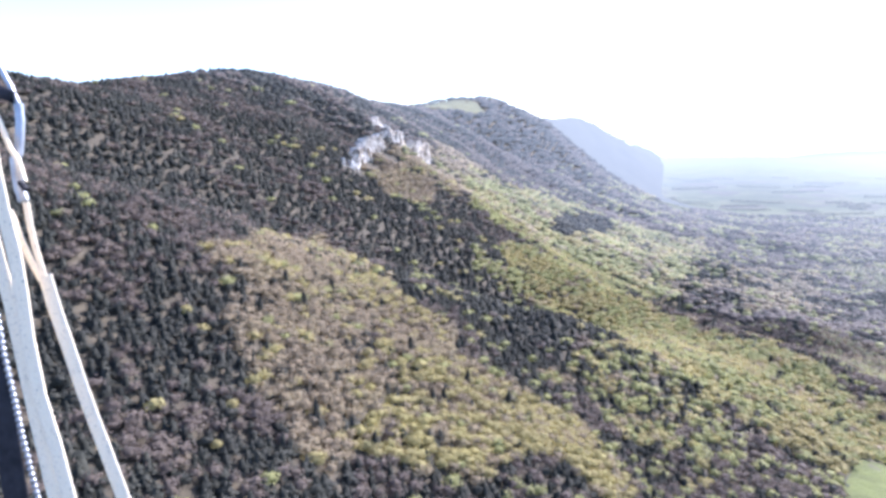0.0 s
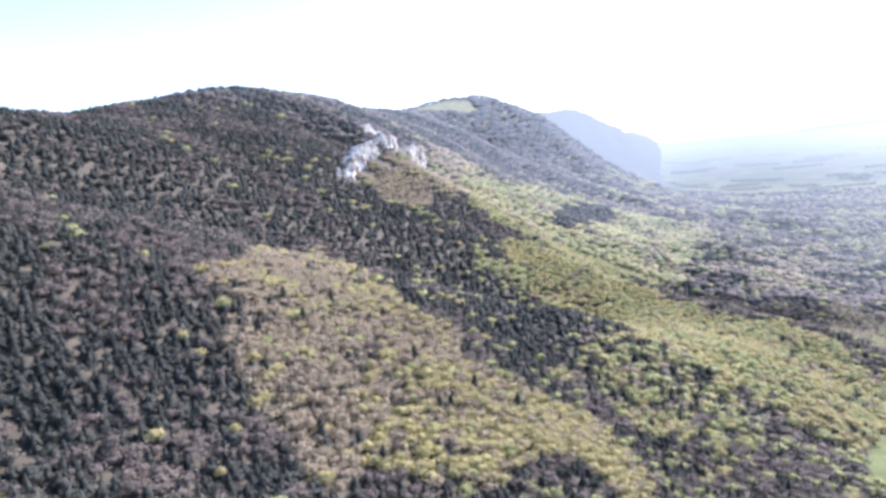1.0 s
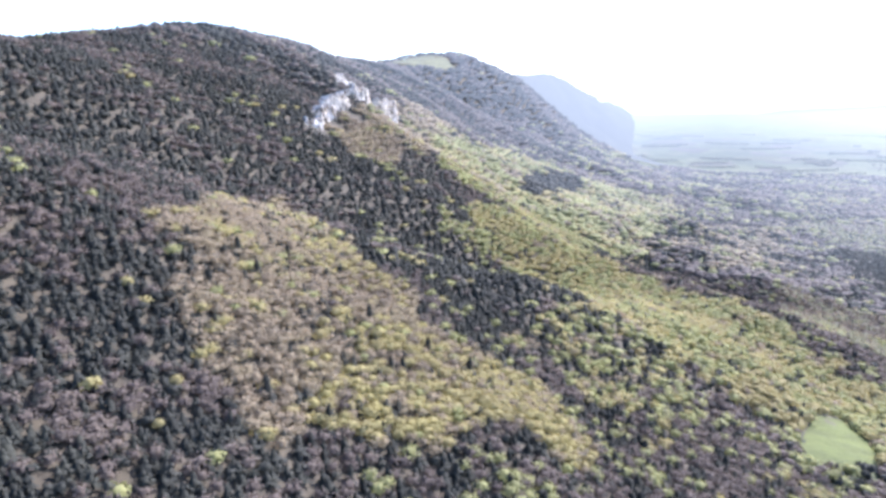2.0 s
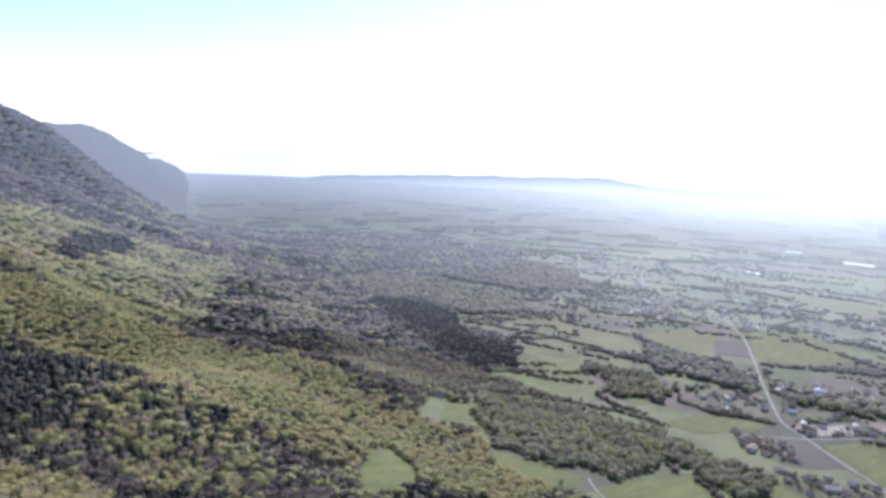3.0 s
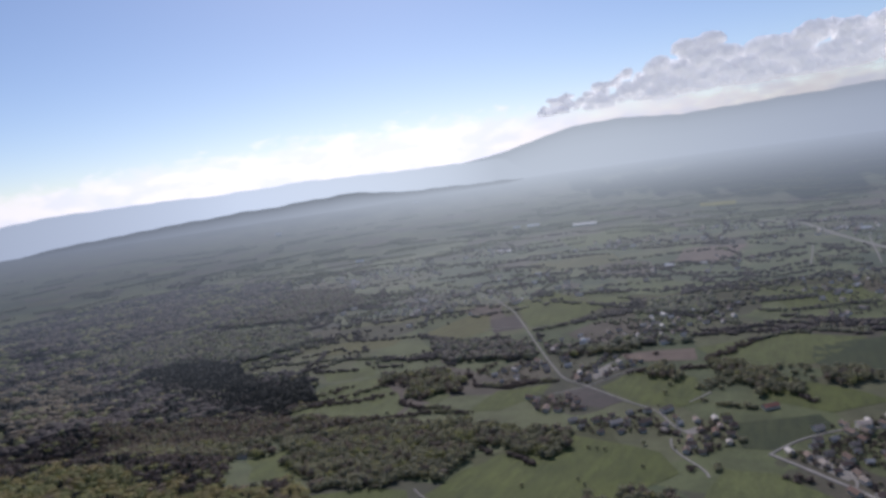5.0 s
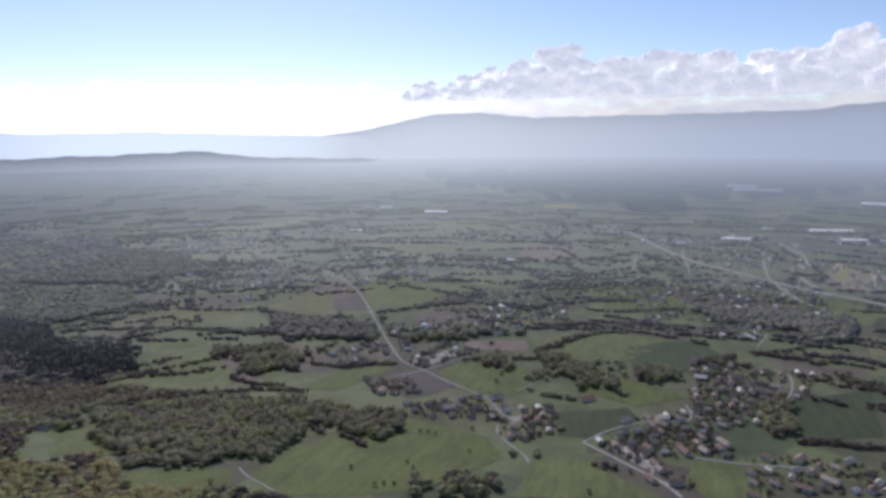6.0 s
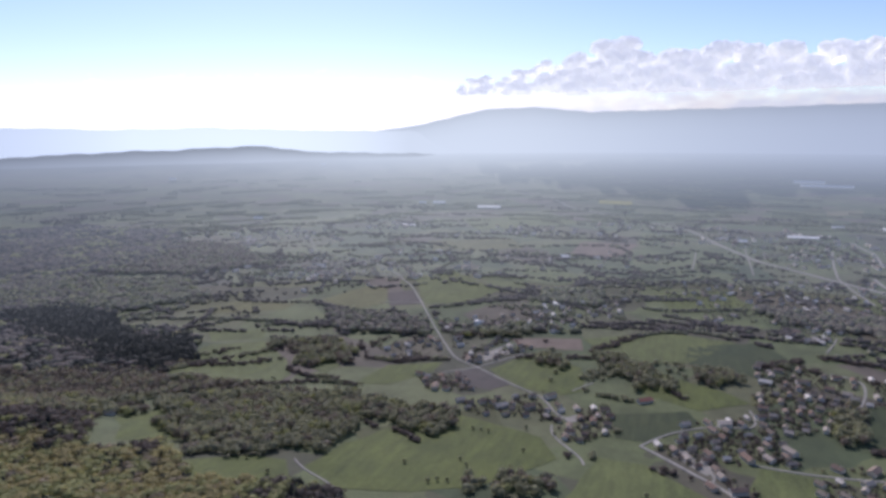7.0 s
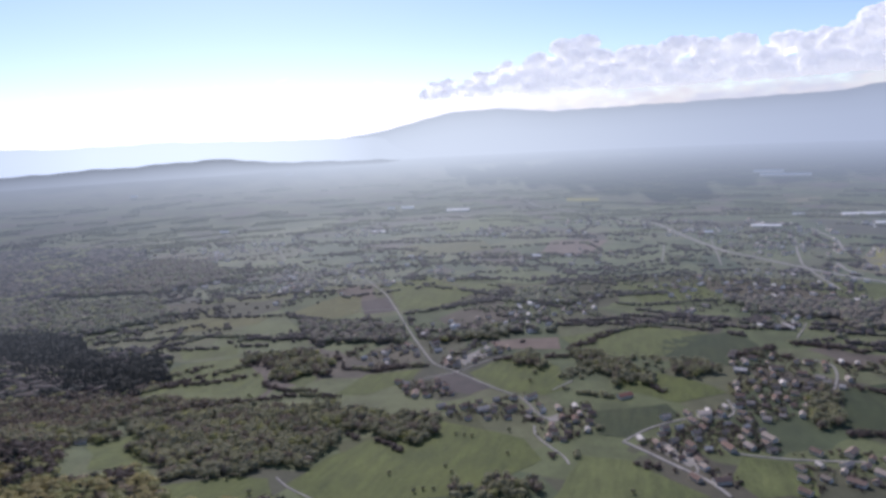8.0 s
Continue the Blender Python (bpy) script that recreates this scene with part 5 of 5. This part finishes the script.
def cloud_band():
    """A glowing sheet of painted cloud and haze, low over the horizon behind hills."""
    az, el = np.arange(6, 152, 1.0), np.array([-2.5, -1.0, 0.0, 0.8, 1.6, 2.4, 3.2, 4.0, 5.0, 6.2, 7.6])
    aa, ee = np.meshgrid(np.radians(az), np.radians(el))
    r = 4880.0
    n, k = aa.shape
    i, j = np.meshgrid(np.arange(n - 1), np.arange(k - 1), indexing="ij")
    quads = np.stack([i * k + j, i * k + j + 1, (i + 1) * k + j + 1, (i + 1) * k + j], -1).reshape(-1, 4)
    m, nt, bsdf, out = material("soft_cloud_bank")
    place = nt.nodes.new("ShaderNodeAttribute")
    place.attribute_name = "rise"
    stretch = nt.nodes.new("ShaderNodeVectorMath")
    stretch.operation = "MULTIPLY"
    stretch.inputs[1].default_value = (1, 1, 2.6)
    nt.links.new(place_of(nt), stretch.inputs[0])
    heaps = noise_of(nt, stretch.outputs[0], 0.006, 7, 0.6)
    edge = maths(nt, "ADD", place.outputs["Fac"], maths(nt, "MULTIPLY", maths(nt, "SUBTRACT", heaps, 0.5), 1.5))
    cover = ramp_of(nt, edge, [(0.0, (0.97, 0.97, 0.97)), (0.45, (0.93, 0.93, 0.93)), (0.72, (0.6, 0.6, 0.6)), (1.0, (0, 0, 0))])
    shade = ramp_of(nt, noise_of(nt, stretch.outputs[0], 0.0036, 5, 0.5), [(0.40, (0.86, 0.89, 0.95)), (0.56, (1.0, 0.98, 0.95))])
    glow = nt.nodes.new("ShaderNodeEmission")
    nt.links.new(shade, glow.inputs["Color"])
    bright = nt.nodes.new("ShaderNodeAttribute")
    bright.attribute_name = "bright"
    nt.links.new(bright.outputs["Fac"], glow.inputs["Strength"])
    clear = nt.nodes.new("ShaderNodeBsdfTransparent")
    mix2 = nt.nodes.new("ShaderNodeMixShader")
    nt.links.new(cover, mix2.inputs[0])
    nt.links.new(clear.outputs[0], mix2.inputs[1])
    nt.links.new(glow.outputs[0], mix2.inputs[2])
    nt.links.new(mix2.outputs[0], out.inputs["Surface"])
    v = np.stack([25 + r * np.sin(aa), 35 + r * np.cos(aa), EYE_Z + r * np.tan(ee)], -1).reshape(-1, 3)
    me = mesh_of("backdrop_cloud_bank", v, quads, m, True)
    top = np.interp(az, [6, 20, 32, 50, 62, 72, 110, 150], [1.1, 1.6, 2.7, 3.9, 4.1, 3.4, 3.2, 3.2])
    # Glow strength is set by bearing, strongest towards the sun.
    bright = np.interp(az, [6, 40, 62, 75, 90, 150], [1.3, 1.85, 1.9, 1.5, 1.0, 0.9])[None, :] + 0 * ee
    me.attributes.new("bright", "FLOAT", "POINT").data.foreach_set("value", bright.ravel().astype(np.float32))
    rise = np.degrees(ee) / top[None, :]
    me.attributes.new("rise", "FLOAT", "POINT").data.foreach_set("value", rise.ravel().astype(np.float32))
    tagged(new("backdrop_cloud_bank", me), "long soft white cloud bank low over the horizon", "cloud", kind="structure")


cloud_band()


# ---- paraglider riser beside the path's start, placed to fit the first camera view ----
WEBBING = surface("white_speckled_webbing", [(0.30, (0.330, 0.280, 0.220)), (0.40, (0.950, 0.790, 0.580)), (0.8, (0.970, 0.830, 0.620))], 330, 900, 0.8, 0.4)
DARK_WEB = surface("black_webbing", [(0.3, (0.012, 0.012, 0.016)), (0.7, (0.035, 0.035, 0.045))], 60, 700, 0.8, 0.4)
STEEL = surface("dull_metal", [(0.3, (0.3, 0.31, 0.33)), (0.7, (0.45, 0.46, 0.48))], 40, 400, 0.4, 0.1, 0.5)
STEEL.node_tree.nodes["Principled BSDF"].inputs["Metallic"].default_value = 0.8


def strap(name, points, width, thick, mat, parent, label=""):
    """A flat woven strap with rounded edges along a line of points."""
    ps = [Vector(p) for p in points]
    fine = []
    for a, b in zip(ps, ps[1:]):
        fine += [a.lerp(b, k / 6) for k in range(6)]
    fine.append(ps[-1])
    bm, last = bmesh.new(), None
    for i, p in enumerate(fine):
        t = (fine[min(i + 1, len(fine) - 1)] - fine[max(i - 1, 0)]).normalized()
        side = t.cross(Vector((0, 1, 0))).normalized()
        out = side.cross(t)
        ring = []
        for k in range(12):
            a = k * math.tau / 12
            c, s = math.cos(a), math.sin(a)
            ring.append(bm.verts.new(p + side * (width / 2) * math.copysign(abs(c) ** 0.6, c) + out * (thick / 2) * math.copysign(abs(s) ** 0.8, s)))
        if last:
            for k in range(12):
                bm.faces.new([last[k], last[(k + 1) % 12], ring[(k + 1) % 12], ring[k]])
        last = ring
    return part(name, bm, mat, parent, label)


def beads(points, radius, parent):
    """A cord with small round beads threaded on it."""
    cord = strap("beaded_cord", points, radius, radius, STEEL, parent, "grey beaded cord")
    ps = [Vector(p) for p in points]
    bm = bmesh.new()
    bmesh.ops.create_icosphere(bm, subdivisions=2, radius=radius)
    for f in bm.faces:
        f.smooth = True
    first = None
    for a, b in zip(ps, ps[1:]):
        n = max(1, round((b - a).length / (radius * 2.1)))
        for k in range(n):
            bead = part("bead", bm, STEEL, cord) if first is None else new("bead", first.data)
            first = first or bead
            bead.parent = cord
            bead.location = a.lerp(b, k / n)


def riser():
    base = new("paraglider_riser")
    strap("strap", [(-0.5186, 0.8214, 449.8366), (-0.5074, 0.8142, 449.7953), (-0.4947, 0.8073, 449.7554), (-0.4721, 0.7948, 449.6829), (-0.4465, 0.7822, 449.6102), (-0.4236, 0.7709, 449.5449)], 0.0190, 0.0040, WEBBING, base, "white speckled webbing strap")
    strap("strap", [(-0.5439, 0.8427, 449.9302), (-0.5383, 0.8368, 449.8961), (-0.5312, 0.8311, 449.8634), (-0.5219, 0.8254, 449.8306)], 0.0088, 0.0030, WEBBING, base, "white speckled webbing strap")
    strap("strap", [(-0.5634, 0.8390, 449.9209), (-0.5499, 0.8323, 449.8823), (-0.5382, 0.8276, 449.8553), (-0.5251, 0.8232, 449.8296)], 0.0088, 0.0030, WEBBING, base, "white speckled webbing strap")
    strap("strap", [(-0.5736, 0.8335, 450.0235), (-0.5665, 0.8249, 449.9741), (-0.5572, 0.8163, 449.9248), (-0.5439, 0.8065, 449.8682), (-0.5368, 0.7979, 449.8189), (-0.5306, 0.7881, 449.7626), (-0.5177, 0.7758, 449.6921), (-0.5003, 0.7654, 449.6319), (-0.4825, 0.7525, 449.5577)], 0.0192, 0.0050, WEBBING, base, "white speckled webbing strap")
    strap("strap", [(-0.5784, 0.8186, 449.9035), (-0.5670, 0.8099, 449.8537), (-0.5541, 0.8013, 449.8038), (-0.5448, 0.7926, 449.7541), (-0.5323, 0.7815, 449.6901), (-0.5191, 0.7704, 449.6261), (-0.5040, 0.7580, 449.5550)], 0.0194, 0.0040, WEBBING, base, "white speckled webbing strap")
    strap("cord", [(-0.5845, 0.8799, 450.1149), (-0.5725, 0.8770, 450.0978), (-0.5620, 0.8735, 450.0779), (-0.5530, 0.8696, 450.0551)], 0.0066, 0.0060, STEEL, base, "grey cord")
    strap("shackle", [(-0.5530, 0.8698, 450.0565), (-0.5514, 0.8659, 450.0340), (-0.5529, 0.8614, 450.0085), (-0.5549, 0.8583, 449.9904)], 0.0111, 0.0080, STEEL, base, "dull metal shackle")
    strap("cord", [(-0.5781, 0.8596, 450.0454), (-0.5685, 0.8556, 450.0220), (-0.5604, 0.8518, 450.0002), (-0.5506, 0.8491, 449.9841), (-0.5427, 0.8443, 449.9564)], 0.0066, 0.0060, WEBBING, base)
    strap("buckle", [(-0.5581, 0.8559, 449.9884), (-0.5558, 0.8518, 449.9651), (-0.5534, 0.8486, 449.9469), (-0.5487, 0.8460, 449.9315)], 0.0140, 0.0080, STEEL, base, "dark metal pulley block")
    strap("buckle", [(-0.5815, 0.8688, 450.0746), (-0.5684, 0.8680, 450.0698), (-0.5568, 0.8673, 450.0651)], 0.0162, 0.0090, DARK_WEB, base, "black buckle")
    strap("buckle", [(-0.5459, 0.8403, 449.9568), (-0.5389, 0.8385, 449.9466)], 0.0065, 0.0090, DARK_WEB, base, "black buckle")
    strap("web", [(-0.6157, 0.8413, 449.7795), (-0.6069, 0.8309, 449.7196), (-0.6009, 0.8218, 449.6674), (-0.5936, 0.8114, 449.6076), (-0.5836, 0.7984, 449.5329)], 0.0347, 0.0040, DARK_WEB, base, "black webbing")
    beads([(-0.5952, 0.8317, 449.7816), (-0.5878, 0.8227, 449.7299), (-0.5786, 0.8150, 449.6855), (-0.5683, 0.8053, 449.6300), (-0.5577, 0.7969, 449.5818), (-0.5471, 0.7890, 449.5359)], 0.0041, base)
    tagged(base, "white and black webbing riser of a paraglider", "riser")


riser()
